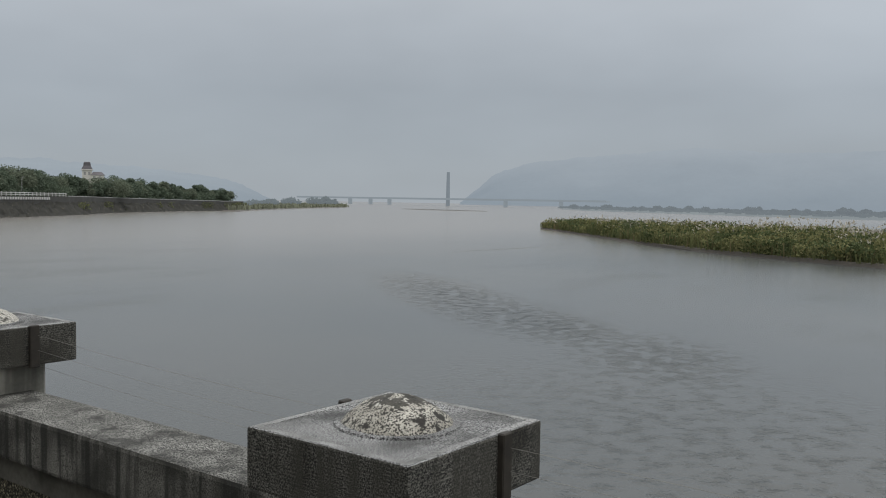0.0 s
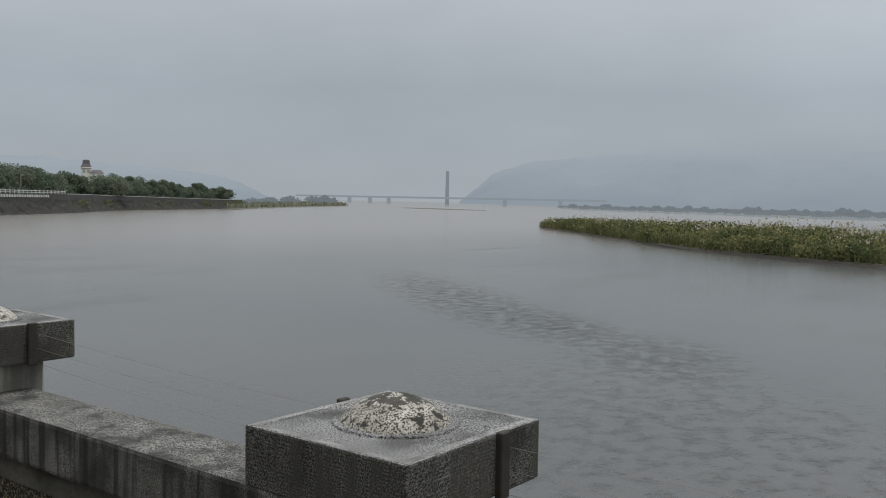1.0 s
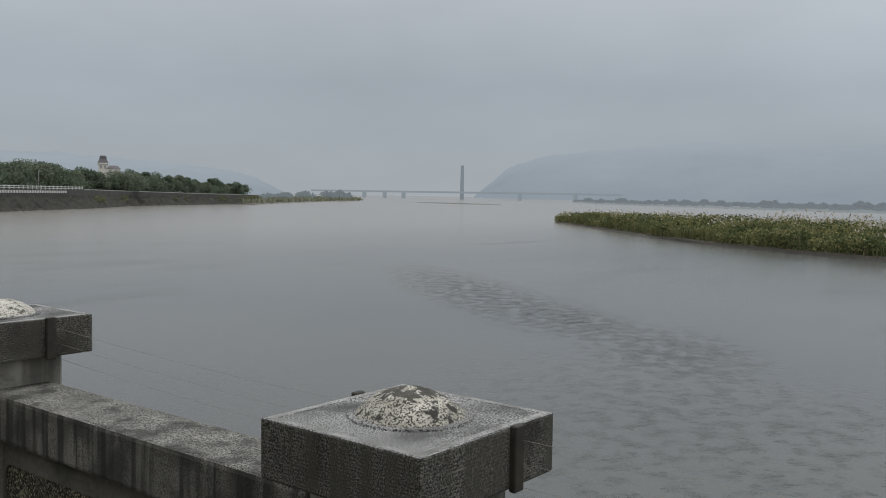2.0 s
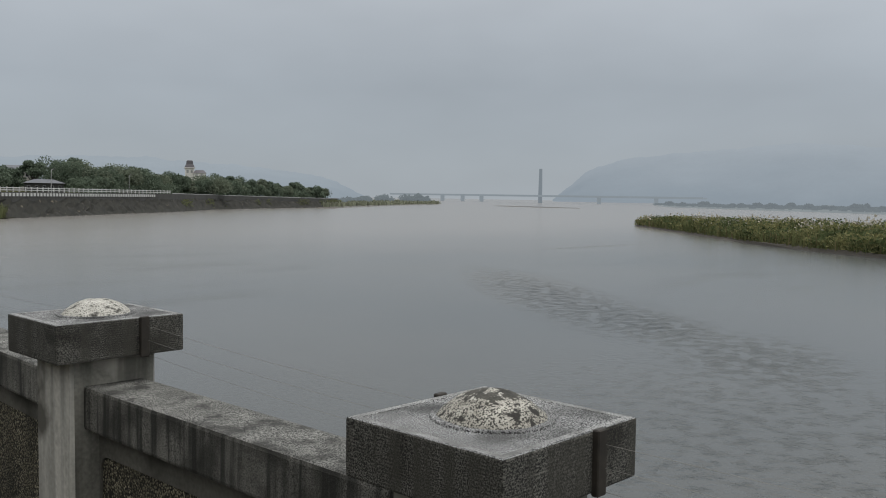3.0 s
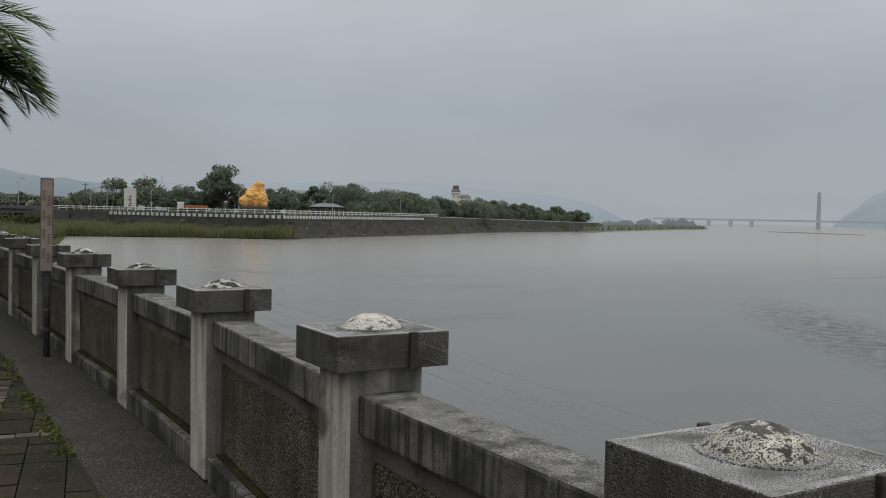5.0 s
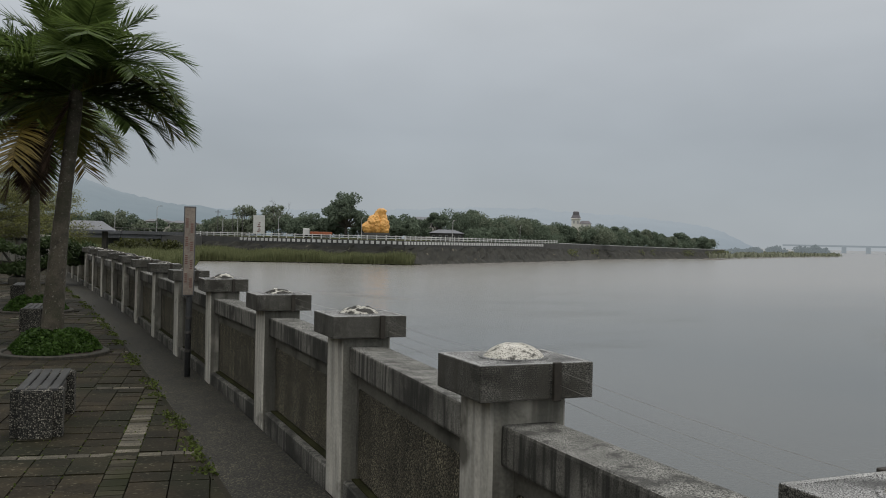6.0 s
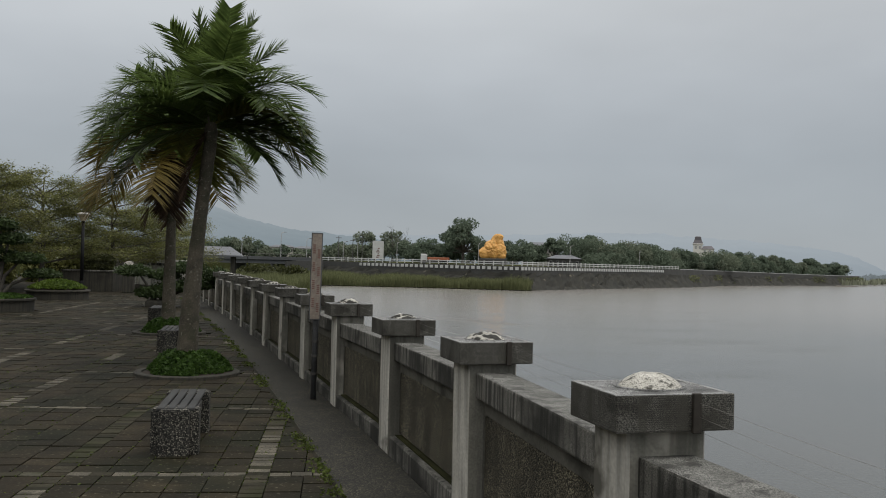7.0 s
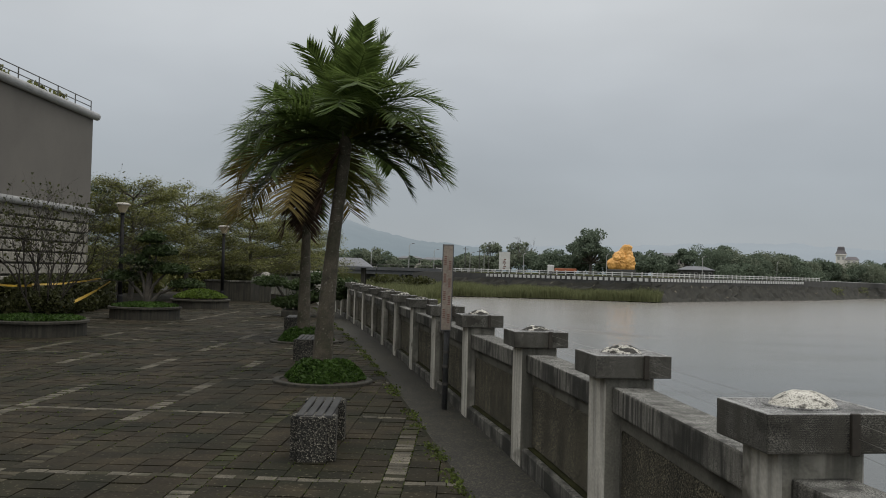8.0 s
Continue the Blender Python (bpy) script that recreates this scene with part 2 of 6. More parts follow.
BRACKET = material("dark_bracket_steel", (0.05, 0.043, 0.034), (0.022, 0.019, 0.016), rough=0.6, spec=0.3, fine=40, bump=0.1)
METAL = material("galvanised_steel", (0.16, 0.155, 0.145), (0.07, 0.065, 0.06), rough=0.5, metal=0.6, fine=40, bump=0.1)
WIRE = material("steel_wire", (0.28, 0.27, 0.24), (0.18, 0.17, 0.15), rough=0.4, metal=0.7, fine=40, bump=0)
PAVER = material("wet_clay_paver", (0.042, 0.0325, 0.0185), (0.0085, 0.0076, 0.0045), rough=0.8, spec=0.16, scale=2.6, fine=38, bump=0.8, depth=0.005, spread=0.28,
                 two=((0.0115, 0.0118, 0.0055), 0.9, 0.44, 0.62), speck=((0.075, 0.066, 0.046), 26, 0.62, 0.70))
PALE = material("pale_paver", (0.17, 0.152, 0.118), (0.032, 0.030, 0.022), rough=0.8, spec=0.2, scale=2.4, fine=38, bump=0.6, depth=0.004, spread=0.4,
                two=((0.03, 0.03, 0.016), 3.0, 0.55, 0.68), speck=((0.045, 0.042, 0.033), 90, 0.55, 0.63))
DULL = material("dirty_band_paver", (0.058, 0.051, 0.036), (0.016, 0.0148, 0.009), rough=0.85, spec=0.15, scale=2.4, fine=38, bump=0.6, depth=0.004, spread=0.45,
                two=((0.02, 0.022, 0.009), 1.2, 0.46, 0.64))
BED = material("mossy_bedding_sand", (0.045, 0.045, 0.018), (0.012, 0.0125, 0.006), rough=0.95, spec=0.1, scale=3, fine=40, bump=0.4)
MOSS = leafy("moss_green", (0.10, 0.13, 0.03), (0.04, 0.055, 0.015), 0.9)


# ---- mesh helpers ----
def part(name, bm, mat, parent=None, label="", m=None, smooth=False):
    """Links a bmesh as one mesh object, under parent if one is given."""
    me = bpy.data.meshes.new(name)
    bm.normal_update()
    bm.to_mesh(me)
    bm.free()
    for q in (mat if isinstance(mat, (list, tuple)) else [mat]):
        me.materials.append(q)
    if smooth:
        me.shade_smooth()
    ob = new(name, me)
    if m is not None:
        ob.matrix_basis = m
    if parent is not None:
        ob.parent = parent
    if label:
        tagged(ob, label)
    return ob


def thing(name, label, category, m=None, group="", kind=""):
    ob = new(name)
    ob.empty_display_size = 0.2
    if m is not None:
        ob.matrix_basis = m
    return tagged(ob, label, category, group, kind)


def box(x0, x1, y0, y1, z0, z1, bevel=0.0, bm=None, seg=1):
    bm = bm or bmesh.new()
    geo = bmesh.ops.create_cube(bm, size=1.0)
    for v in geo["verts"]:
        v.co = Vector(((x0 + x1) / 2 + v.co.x * (x1 - x0), (y0 + y1) / 2 + v.co.y * (y1 - y0), (z0 + z1) / 2 + v.co.z * (z1 - z0)))
    if bevel:
        es = list({e for v in geo["verts"] for e in v.link_edges})
        bmesh.ops.bevel(bm, geom=es, offset=bevel, segments=seg, affect="EDGES", profile=0.6)
    return bm


def tube(pts, radii, n=8, bm=None, cap=True):
    """A tapered tube along pts."""
    bm = bm or bmesh.new()
    pts = [Vector(q) for q in pts]
    rings = []
    for i, q in enumerate(pts):
        d = (pts[min(i + 1, len(pts) - 1)] - pts[max(i - 1, 0)]).normalized()
        s = d.cross(Vector((0.31, 0.95, 0.05))).normalized()
        u = s.cross(d)
        r = radii[i] if isinstance(radii, (list, tuple)) else radii
        rings.append([bm.verts.new(q + r * (math.cos(a) * s + math.sin(a) * u)) for a in (2 * math.pi * k / n for k in range(n))])
    for a, b in zip(rings, rings[1:]):
        for k in range(n):
            bm.faces.new((a[k], a[(k + 1) % n], b[(k + 1) % n], b[k]))
    if cap:
        bm.faces.new(list(reversed(rings[0])))
        bm.faces.new(rings[-1])
    return bm


def mesh_ob(name, verts, faces, mat, parent=None, label="", m=None, smooth=False):
    me = bpy.data.meshes.new(name)
    me.from_pydata([tuple(v) for v in verts], [], faces)
    me.materials.append(mat)
    if smooth:
        me.shade_smooth()
    ob = new(name, me)
    if m is not None:
        ob.matrix_basis = m
    if parent is not None:
        ob.parent = parent
    if label:
        tagged(ob, label)
    return ob


def lathe(profile, n=24, bm=None):
    """A turned form from (radius, height) pairs."""
    bm = bm or bmesh.new()
    rings = [[bm.verts.new((r * math.cos(2 * math.pi * k / n), r * math.sin(2 * math.pi * k / n), z)) for k in range(n)] for r, z in profile]
    for a, b in zip(rings, rings[1:]):
        for k in range(n):
            bm.faces.new((a[k], a[(k + 1) % n], b[(k + 1) % n], b[k]))
    bm.faces.new(rings[-1])
    bm.faces.new(list(reversed(rings[0])))
    return bm


# ---- the river, with its wind-ruffled patches ----
WATER_Z = -4.3
WATER = bpy.data.materials.new("muddy_river_water")
WATER.use_nodes = True
n, l = WATER.node_tree.nodes, WATER.node_tree.links
b = n["Principled BSDF"]
b.inputs["Roughness"].default_value = 0.2
b.inputs["IOR"].default_value = 1.33
co = n.new("ShaderNodeTexCoord")
mud = n.new("ShaderNodeTexNoise")
mud.inputs["Scale"].default_value, mud.inputs["Detail"].default_value = 0.035, 4.0
mudramp = n.new("ShaderNodeValToRGB")
mudramp.color_ramp.elements[0].position, mudramp.color_ramp.elements[0].color = 0.35, (0.075, 0.081, 0.08, 1)
mudramp.color_ramp.elements[1].position, mudramp.color_ramp.elements[1].color = 0.68, (0.102, 0.103, 0.096, 1)
l.new(co.outputs["Object"], mud.inputs["Vector"])
l.new(mud.outputs["Fac"], mudramp.inputs[0])
# base colour paler and warmer towards the far bank
place, far_fade, far_tint = n.new("ShaderNodeSeparateXYZ"), n.new("ShaderNodeMapRange"), n.new("ShaderNodeMix")
far_fade.interpolation_type = "SMOOTHSTEP"
far_fade.inputs["From Min"].default_value, far_fade.inputs["From Max"].default_value = 25 - 1200, 135 - 1200
far_tint.data_type = "RGBA"
far_tint.inputs[7].default_value = (0.225, 0.21, 0.19, 1)
l.new(co.outputs["Object"], place.inputs[0])
l.new(place.outputs["Y"], far_fade.inputs["Value"])
l.new(far_fade.outputs["Result"], far_tint.inputs[0])
l.new(mudramp.outputs[0], far_tint.inputs[6])
l.new(far_tint.outputs[2], b.inputs["Base Color"])
rip = n.new("ShaderNodeTexNoise")
rip.inputs["Scale"].default_value, rip.inputs["Detail"].default_value = 3.4, 5.0
stretch = n.new("ShaderNodeMapping")
stretch.inputs["Rotation"].default_value = (0, 0, radians(-38))
stretch.inputs["Scale"].default_value = (1.0, 2.4, 1.0)
l.new(co.outputs["Object"], stretch.inputs["Vector"])
l.new(stretch.outputs[0], rip.inputs["Vector"])
# the current's ruffled streaks, where the wind raises short steep wavelets


def ruffled(x, y, long, wide, heading, low, high, most=1.0):
    squash = n.new("ShaderNodeMapping")
    squash.vector_type = "TEXTURE"
    squash.inputs["Location"].default_value = (x - 1200, y - 1200, 0)
    squash.inputs["Rotation"].default_value = (0, 0, radians(heading))
    squash.inputs["Scale"].default_value = (long, wide, 1)
    far = n.new("ShaderNodeVectorMath")
    far.operation = "LENGTH"
    lim = n.new("ShaderNodeMapRange")
    lim.interpolation_type = "SMOOTHSTEP"
    lim.inputs["From Min"].default_value, lim.inputs["From Max"].default_value = low, high
    lim.inputs["To Max"].default_value = most
    l.new(co.outputs["Object"], squash.inputs["Vector"])
    l.new(squash.outputs[0], far.inputs[0])
    l.new(far.outputs["Value"], lim.inputs["Value"])
    return lim.outputs["Result"]


ruffle = None
for where in ((46, 35, 21, 4.2, 52, 1.25, 0.2), (39, 24, 11, 3.6, 52, 1.2, 0.1), (33, 15, 8, 4.0, 35, 1.3, 0.0, 0.6), (97, 65.7, 13, 1.3, 1, 1.2, 0.3), (27, 89, 8, 2.5, -62, 1.2, 0.2), (20, 8, 16, 9, 40, 1.3, 0.2, 0.3)):
    one = ruffled(*where)
    if ruffle is not None:
        top = n.new("ShaderNodeMath")
        top.operation = "MAXIMUM"
        l.new(ruffle, top.inputs[0])
        l.new(one, top.inputs[1])
        one = top.outputs[0]
    ruffle = one
patch = n.new("ShaderNodeTexNoise")
patch.inputs["Scale"].default_value, patch.inputs["Detail"].default_value = 0.06, 3.0
l.new(stretch.outputs[0], patch.inputs["Vector"])
amount = n.new("ShaderNodeMapRange")
amount.inputs["From Min"].default_value, amount.inputs["From Max"].default_value = 0.5, 0.68
amount.inputs["To Min"].default_value, amount.inputs["To Max"].default_value = 0.03, 0.11
l.new(patch.outputs["Fac"], amount.inputs["Value"])
wb = n.new("ShaderNodeBump")
wb.inputs["Distance"].default_value = 0.27
l.new(amount.outputs["Result"], wb.inputs["Strength"])
l.new(rip.outputs["Fac"], wb.inputs["Height"])
dash = n.new("ShaderNodeTexNoise")
dash.inputs["Scale"].default_value, dash.inputs["Detail"].default_value = 3.0, 3.0
short = n.new("ShaderNodeMapping")
short.inputs["Rotation"].default_value = (0, 0, radians(-38))
short.inputs["Scale"].default_value = (1.0, 1.2, 1.0)
l.new(co.outputs["Object"], short.inputs["Vector"])
l.new(short.outputs[0], dash.inputs["Vector"])
chop, chop2, ruf = n.new("ShaderNodeMapRange"), n.new("ShaderNodeTexNoise"), n.new("ShaderNodeMath")
chop.inputs["From Min"].default_value, chop.inputs["From Max"].default_value = 0.38, 0.66
chop2.inputs["Scale"].default_value, chop2.inputs["Detail"].default_value = 1.3, 4.0
l.new(short.outputs[0], chop2.inputs["Vector"])
l.new(chop2.outputs["Fac"], chop.inputs["Value"])
ruf.operation = "MULTIPLY"
l.new(ruffle, ruf.inputs[0])
l.new(chop.outputs["Result"], ruf.inputs[1])
wb2 = n.new("ShaderNodeBump")
wb2.inputs["Distance"].default_value = 1.5
l.new(ruf.outputs[0], wb2.inputs["Strength"])
l.new(dash.outputs["Fac"], wb2.inputs["Height"])
l.new(wb.outputs[0], wb2.inputs["Normal"])
l.new(wb2.outputs[0], b.inputs["Normal"])
bm = bmesh.new()
bmesh.ops.create_grid(bm, x_segments=2, y_segments=2, size=3400)
tagged(part("water", bm, WATER, m=pose(1200, 1200, WATER_Z)), "calm muddy grey river with ruffled patches", "river", kind="structure")

# ---- the line of the balustrade: near corner of each post's cap, and its top ----
POSTS = [(1.43, -8.7, 1.18), (1.43, -6.25, 1.185), (1.43, -3.8, 1.18), (1.43, -1.33, 1.18), (1.351, 1.127, 1.173), (1.315, 3.16, 1.22), (1.414, 5.665, 1.187), (1.368, 8.09, 1.167), (1.227, 10.58, 1.182),
         (1.114, 13.06, 1.182), (0.990, 15.53, 1.189), (0.859, 18.00, 1.181), (0.733, 20.47, 1.185), (0.586, 22.93, 1.186), (0.408, 25.40, 1.19),
         (0.22, 27.87, 1.19), (0.03, 30.3, 1.19), (-0.17, 32.8, 1.19), (-0.38, 35.3, 1.19), (-0.60, 37.7, 1.19)]
CAP_X, CAP_Y, CAP_T = 0.505, 0.47, 0.145


def edge(y):
    """x of the balustrade's inner side at y."""
    return 1.40 - 0.00158 * y * y if y < 25 else 0.4125 - 0.079 * (y - 25)


def turn(y):
    return math.degrees(math.atan(0.00316 * min(y, 25))) if y > 0 else 0.0


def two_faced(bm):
    """The first material on the upper faces, the second round the sides."""
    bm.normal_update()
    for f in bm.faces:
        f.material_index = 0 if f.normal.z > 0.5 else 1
    return bm


def balustrade_post():
    t = thing("balustrade_post", "weathered granite-capped concrete balustrade post with lichen dome", "post", group="balustrade posts")
    bm = box(0.08, CAP_X - 0.085, 0.07, CAP_Y - 0.07, -1.25, -CAP_T, 0.012)
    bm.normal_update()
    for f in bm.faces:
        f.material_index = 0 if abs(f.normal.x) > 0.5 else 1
    part("shaft", bm, [SHAFT, DARK_SHAFT], t, "concrete shaft, pale on the fronts, darker grey on the sides")
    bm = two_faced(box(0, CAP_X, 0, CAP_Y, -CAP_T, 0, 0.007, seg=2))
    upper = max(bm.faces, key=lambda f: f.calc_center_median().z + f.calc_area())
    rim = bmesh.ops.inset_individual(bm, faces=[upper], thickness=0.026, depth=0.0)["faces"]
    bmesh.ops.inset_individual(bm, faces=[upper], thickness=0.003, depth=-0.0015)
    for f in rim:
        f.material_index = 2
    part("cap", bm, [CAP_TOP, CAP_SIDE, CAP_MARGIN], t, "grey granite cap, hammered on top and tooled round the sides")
    part("dome_ring", lathe([(0.150, -0.003), (0.147, 0.004), (0.128, 0.004)], 36), CAP_TOP, t, m=pose(CAP_X * 0.5, CAP_Y * 0.5, 0))
    for y0, y1 in ((-0.012, -0.001), (CAP_Y + 0.001, CAP_Y + 0.012)):
        part("bracket", box(0.317, 0.353, y0 - 0.004, y1 + 0.004, -CAP_T - 0.006, 0.004, 0.003), BRACKET, t, "dark brown steel wire bracket")
    return t


def add_dome(post, i):
    """The stone dome on a cap: whole and lichen-spotted on some posts, low and flaking on others."""
    mat, tall, rough, says = {4: (DOME, 1.0, 0.10, "grey lichen-spotted stone dome with dark crown"), 5: (PALE_DOME, 0.92, 0.10, "white lichen-crusted stone dome")}.get(
        i, (BROKEN_DOME, (0.72, 0.62, 0.8)[i % 3], 0.34, "low flaking white and black stone dome"))
    bm = bmesh.new()
    rings, sides = 14, 56
    prev = None
    for j in range(rings):
        f = j / rings
        cur = []
        for k in range(sides):
            a = 2 * math.pi * k / sides
            r = 0.134 * (1 - f) ** 0.8
            q = Vector((r * math.cos(a), r * math.sin(a), 0))
            lump = noise.noise(q * 17 + Vector((i * 7.3, 0, 0))) + 0.5 * noise.noise(q * 45 + Vector((0, i * 5.1, 0)))
            w = 1 + rough * 0.45 * lump * (1 - f)
            cur.append(bm.verts.new((q.x * w, q.y * w, -0.004 if j == 0 else 0.064 * tall * math.sin(f * math.pi / 2) ** 0.9 * (1 + rough * 0.9 * lump))))
        if prev:
            for k in range(sides):
                face = bm.faces.new((prev[k], prev[(k + 1) % sides], cur[(k + 1) % sides], cur[k]))
                spot = face.calc_center_median()
                face.material_index = int(i == 4 and spot.z + 0.10 * spot.x + 0.10 * spot.y + 0.016 * noise.noise(spot * 38) + 0.012 * noise.noise(spot * 90) > 0.05)
        prev = cur
    bm.faces.new(prev)
    part("dome", bm, [mat, DARK_LICHEN], post, says, pose(CAP_X * 0.5, CAP_Y * 0.5, 0), True)


first = balustrade_post()
first.matrix_basis = pose(*POSTS[0])
rail_posts = [first]
for i, (x, y, z) in enumerate(POSTS[1:]):
    deep = {3: 1.04, 4: 0.92, 5: 1.06}.get(i, 1.0)
    rail_posts.append(copy_thing(first, pose(x, y, z, 0, SEED.uniform(-0.4, 0.4), turn(y) + SEED.uniform(-0.6, 0.6)) @ Matrix.Diagonal((1, deep, 1, 1))))
for i, post in enumerate(rail_posts):
    add_dome(post, i)


def balustrade_bay(a, b):
    """The wall between two posts: coping, pebble panel in its frame, plinth."""
    (ax, ay, az), (bx, by, bz) = a, b
    t = thing("balustrade_bay", "stained concrete balustrade wall with pebble-dash panel", "balustrade", group="balustrade bays")
    d = Vector((bx - ax, by - ay))
    ang = math.degrees(math.atan2(-d.x, d.y))
    z = (az + bz) / 2
    t.matrix_basis = pose(ax, ay, 0, 0, 0, ang)
    s, e = CAP_Y - 0.075, d.length + 0.075
    part("coping", two_faced(box(0.13, 0.375, s, e, z - 0.385, z - 0.222, 0.014, seg=2)), [WORN_TOP, CONCRETE], t, "dark-streaked concrete coping beam")
    part("panel_frame", frame_mesh(s, e, 0.02, z - 0.385), BEAM, t, "smooth recessed beam and surround of the panel")
    part("panel", box(0.198, 0.29, s + 0.01, e - 0.01, 0.128, z - 0.395), PANEL, t, "brown pebble-dash panel")
    part("plinth", box(0.105, 0.36, s, e, -0.12, 0.10, 0.012), CONCRETE, t)
    part("drain_slot", box(0.16, 0.29, s + 0.02, e - 0.02, 0.09, 0.112), BED, t, "dark dirty backing of the slot under the panel")
    return t


def frame_mesh(s, e, z0, z1):
    """A flat frame with rounded upper corners."""
    bm = bmesh.new()
    x0, x1, w, r = 0.19, 0.31, 0.025, 0.05
    outer = [(s, z0), (e, z0), (e, z1), (s, z1)]
    inner = [(s + w, 0.1), (e - w, 0.1)]
    for k in range(7):
        a = math.pi / 2 * k / 6
        inner.append((e - w - r + r * math.cos(a), z1 - 0.105 - r + r * math.sin(a)))
    for k in range(7):
        a = math.pi / 2 + math.pi / 2 * k / 6
        inner.append((s + w + r + r * math.cos(a), z1 - 0.105 - r + r * math.sin(a)))
    loops = []
    for x in (x0, x1):
        o = [bm.verts.new((x, *q)) for q in outer]
        i = [bm.verts.new((x, *q)) for q in inner]
        loops.append((o, i))
        flip = x == x1
        def f(*v):
            bm.faces.new(v if not flip else tuple(reversed(v)))
        f(o[0], o[1], i[1], i[0])
        f(o[1], o[2], *reversed(i[1:9]))
        f(o[2], o[3], *reversed(i[8:10]))
        f(o[3], o[0], i[0], *reversed(i[9:16]))
    (o1, i1), (o2, i2) = loops
    for p, q in ((o1, o2), (i2, i1)):
        for k in range(len(p)):
            j = (k + 1) % len(p)
            bm.faces.new((p[k], q[k], q[j], p[j]))
    bmesh.ops.recalc_face_normals(bm, faces=bm.faces)
    return bm


for a, b in zip(POSTS, POSTS[1:]):
    balustrade_bay(a, b)

# wires strung from bracket to bracket
for dz in (-0.03, -0.085, -0.14):
    line = []
    for (ax, ay, az), (bx, by, bz) in zip(POSTS, POSTS[1:]):
        p0, p1 = Vector((ax + 0.345, ay + CAP_Y, az + dz)), Vector((bx + 0.345, by, bz + dz))
        line += [p0.lerp(p1, k / 4) - Vector((0, 0, 0.05 * k / 4 * (1 - k / 4))) for k in range(5)]
    tagged(part("fence_wire", tube(line, 0.00055, 4), WIRE), "thin steel wire strung between the post caps", "wire", "balustrade wires")

# ---- promenade: bedding, gravel strip along the balustrade, pavers laid askew to it ----
bm = box(-60, 1.3, -25, 40, -0.9, -0.06)
tagged(part("promenade_base", bm, BED), "mossy bedding under the promenade paving", "ground", kind="structure")
tagged(part("courtyard_ground", box(-60, -0.95, 40, 75, -0.9, -0.03), PAVER), "dark paved ground beyond the promenade", "ground", kind="structure")


def ribbon(y0, y1, off0, off1, z0, z1, step=1.0):
    """A strip that follows the balustrade between two offsets from it."""
    bm = bmesh.new()
    ys, prev = np.arange(y0, y1 + 0.01, step), None
    for y in ys:
        e = edge(max(y, 0))
        ring = [bm.verts.new(q) for q in ((e + off0, y, z0), (e + off0, y, z1), (e + off1, y, z1), (e + off1, y, z0))]
        if prev:
            for k in range(3):
                bm.faces.new((prev[k], prev[k + 1], ring[k + 1], ring[k]))
        else:
            bm.faces.new(ring)
        prev = ring
    bm.faces.new(list(reversed(prev)))
    bmesh.ops.recalc_face_normals(bm, faces=bm.faces)
    return bm


tagged(part("quay_wall", ribbon(-25, 40, 0.12, 0.40, -6, -0.10), CONCRETE), "stained concrete quay wall above the river", "wall", kind="structure")
tagged(part("gutter_strip", ribbon(-25, 40, -0.50, 0.13, -0.3, -0.035), STRIP), "fine gravel concrete strip beside the balustrade", "pavement",
       kind="structure")
tagged(part("strip_kerb", ribbon(-25, 40, -0.545, -0.50, -0.3, -0.022), DULL), "narrow worn concrete edging of the strip", "kerb", kind="structure")


# ---- plants ----
def leaf_cloud(centres, size, rng, flat=0.0, long=1.6):
    """One small bent blade at each centre, as vertices and faces."""
    c = np.asarray(centres, float)
    k = len(c)
    u = rng.normal(size=(k, 3))
    u[:, 2] *= 1 - flat
    u /= np.linalg.norm(u, axis=1, keepdims=True)
    w = rng.normal(size=(k, 3))
    w[:, 2] *= 1 - flat
    w -= u * (w * u).sum(1, keepdims=True)
    w /= np.linalg.norm(w, axis=1, keepdims=True)
    s = size * rng.uniform(0.6, 1.4, (k, 1))
    a, b2 = u * s * long / 2, w * s / 2
    v = np.stack([c - a, c + b2, c + a, c - b2], 1).reshape(-1, 3)
    f = np.arange(4 * k).reshape(-1, 4).tolist()
    return v, f


def in_ball(k, rng, hollow=0.5):
    d = rng.normal(size=(k, 3))
    d /= np.linalg.norm(d, axis=1, keepdims=True)
    return d * (hollow + (1 - hollow) * rng.random((k, 1))) ** 0.6


BARK = material("grey_bark", (0.13, 0.115, 0.095), (0.05, 0.045, 0.04), rough=0.95, scale=5, fine=40, bump=0.7, depth=0.01)
PALM_BARK = material("ringed_palm_bark", (0.145, 0.125, 0.09), (0.045, 0.038, 0.028), rough=0.9, scale=7, fine=50, bump=1.0, depth=0.012,
                     two=((0.062, 0.06, 0.036), 5.0, 0.46, 0.64), speck=((0.23, 0.215, 0.17), 30, 0.63, 0.70), tooled=0.4)
PALM_LEAF = leafy("palm_green", (0.135, 0.185, 0.05), (0.05, 0.082, 0.024), 0.34)
PALM_LEAF.node_tree.nodes["Mix Shader"].inputs[0].default_value = 0.5
PALM_OLIVE = leafy("olive_palm", (0.17, 0.16, 0.035), (0.07, 0.085, 0.02), 0.45)
PALM_OLD = leafy("yellowing_palm", (0.18, 0.125, 0.028), (0.09, 0.075, 0.02))
PALM_DEAD = leafy("dead_palm", (0.12, 0.075, 0.05), (0.05, 0.035, 0.025), 0.8)
SHRUB_LEAF = leafy("groundcover_green", (0.075, 0.14, 0.025), (0.022, 0.05, 0.01))
GRASS_TOP = leafy("bright_grass", (0.14, 0.20, 0.03), (0.055, 0.09, 0.015), 0.7)
PINE_LEAF = leafy("dark_needle_green", (0.06, 0.088, 0.03), (0.024, 0.04, 0.015))
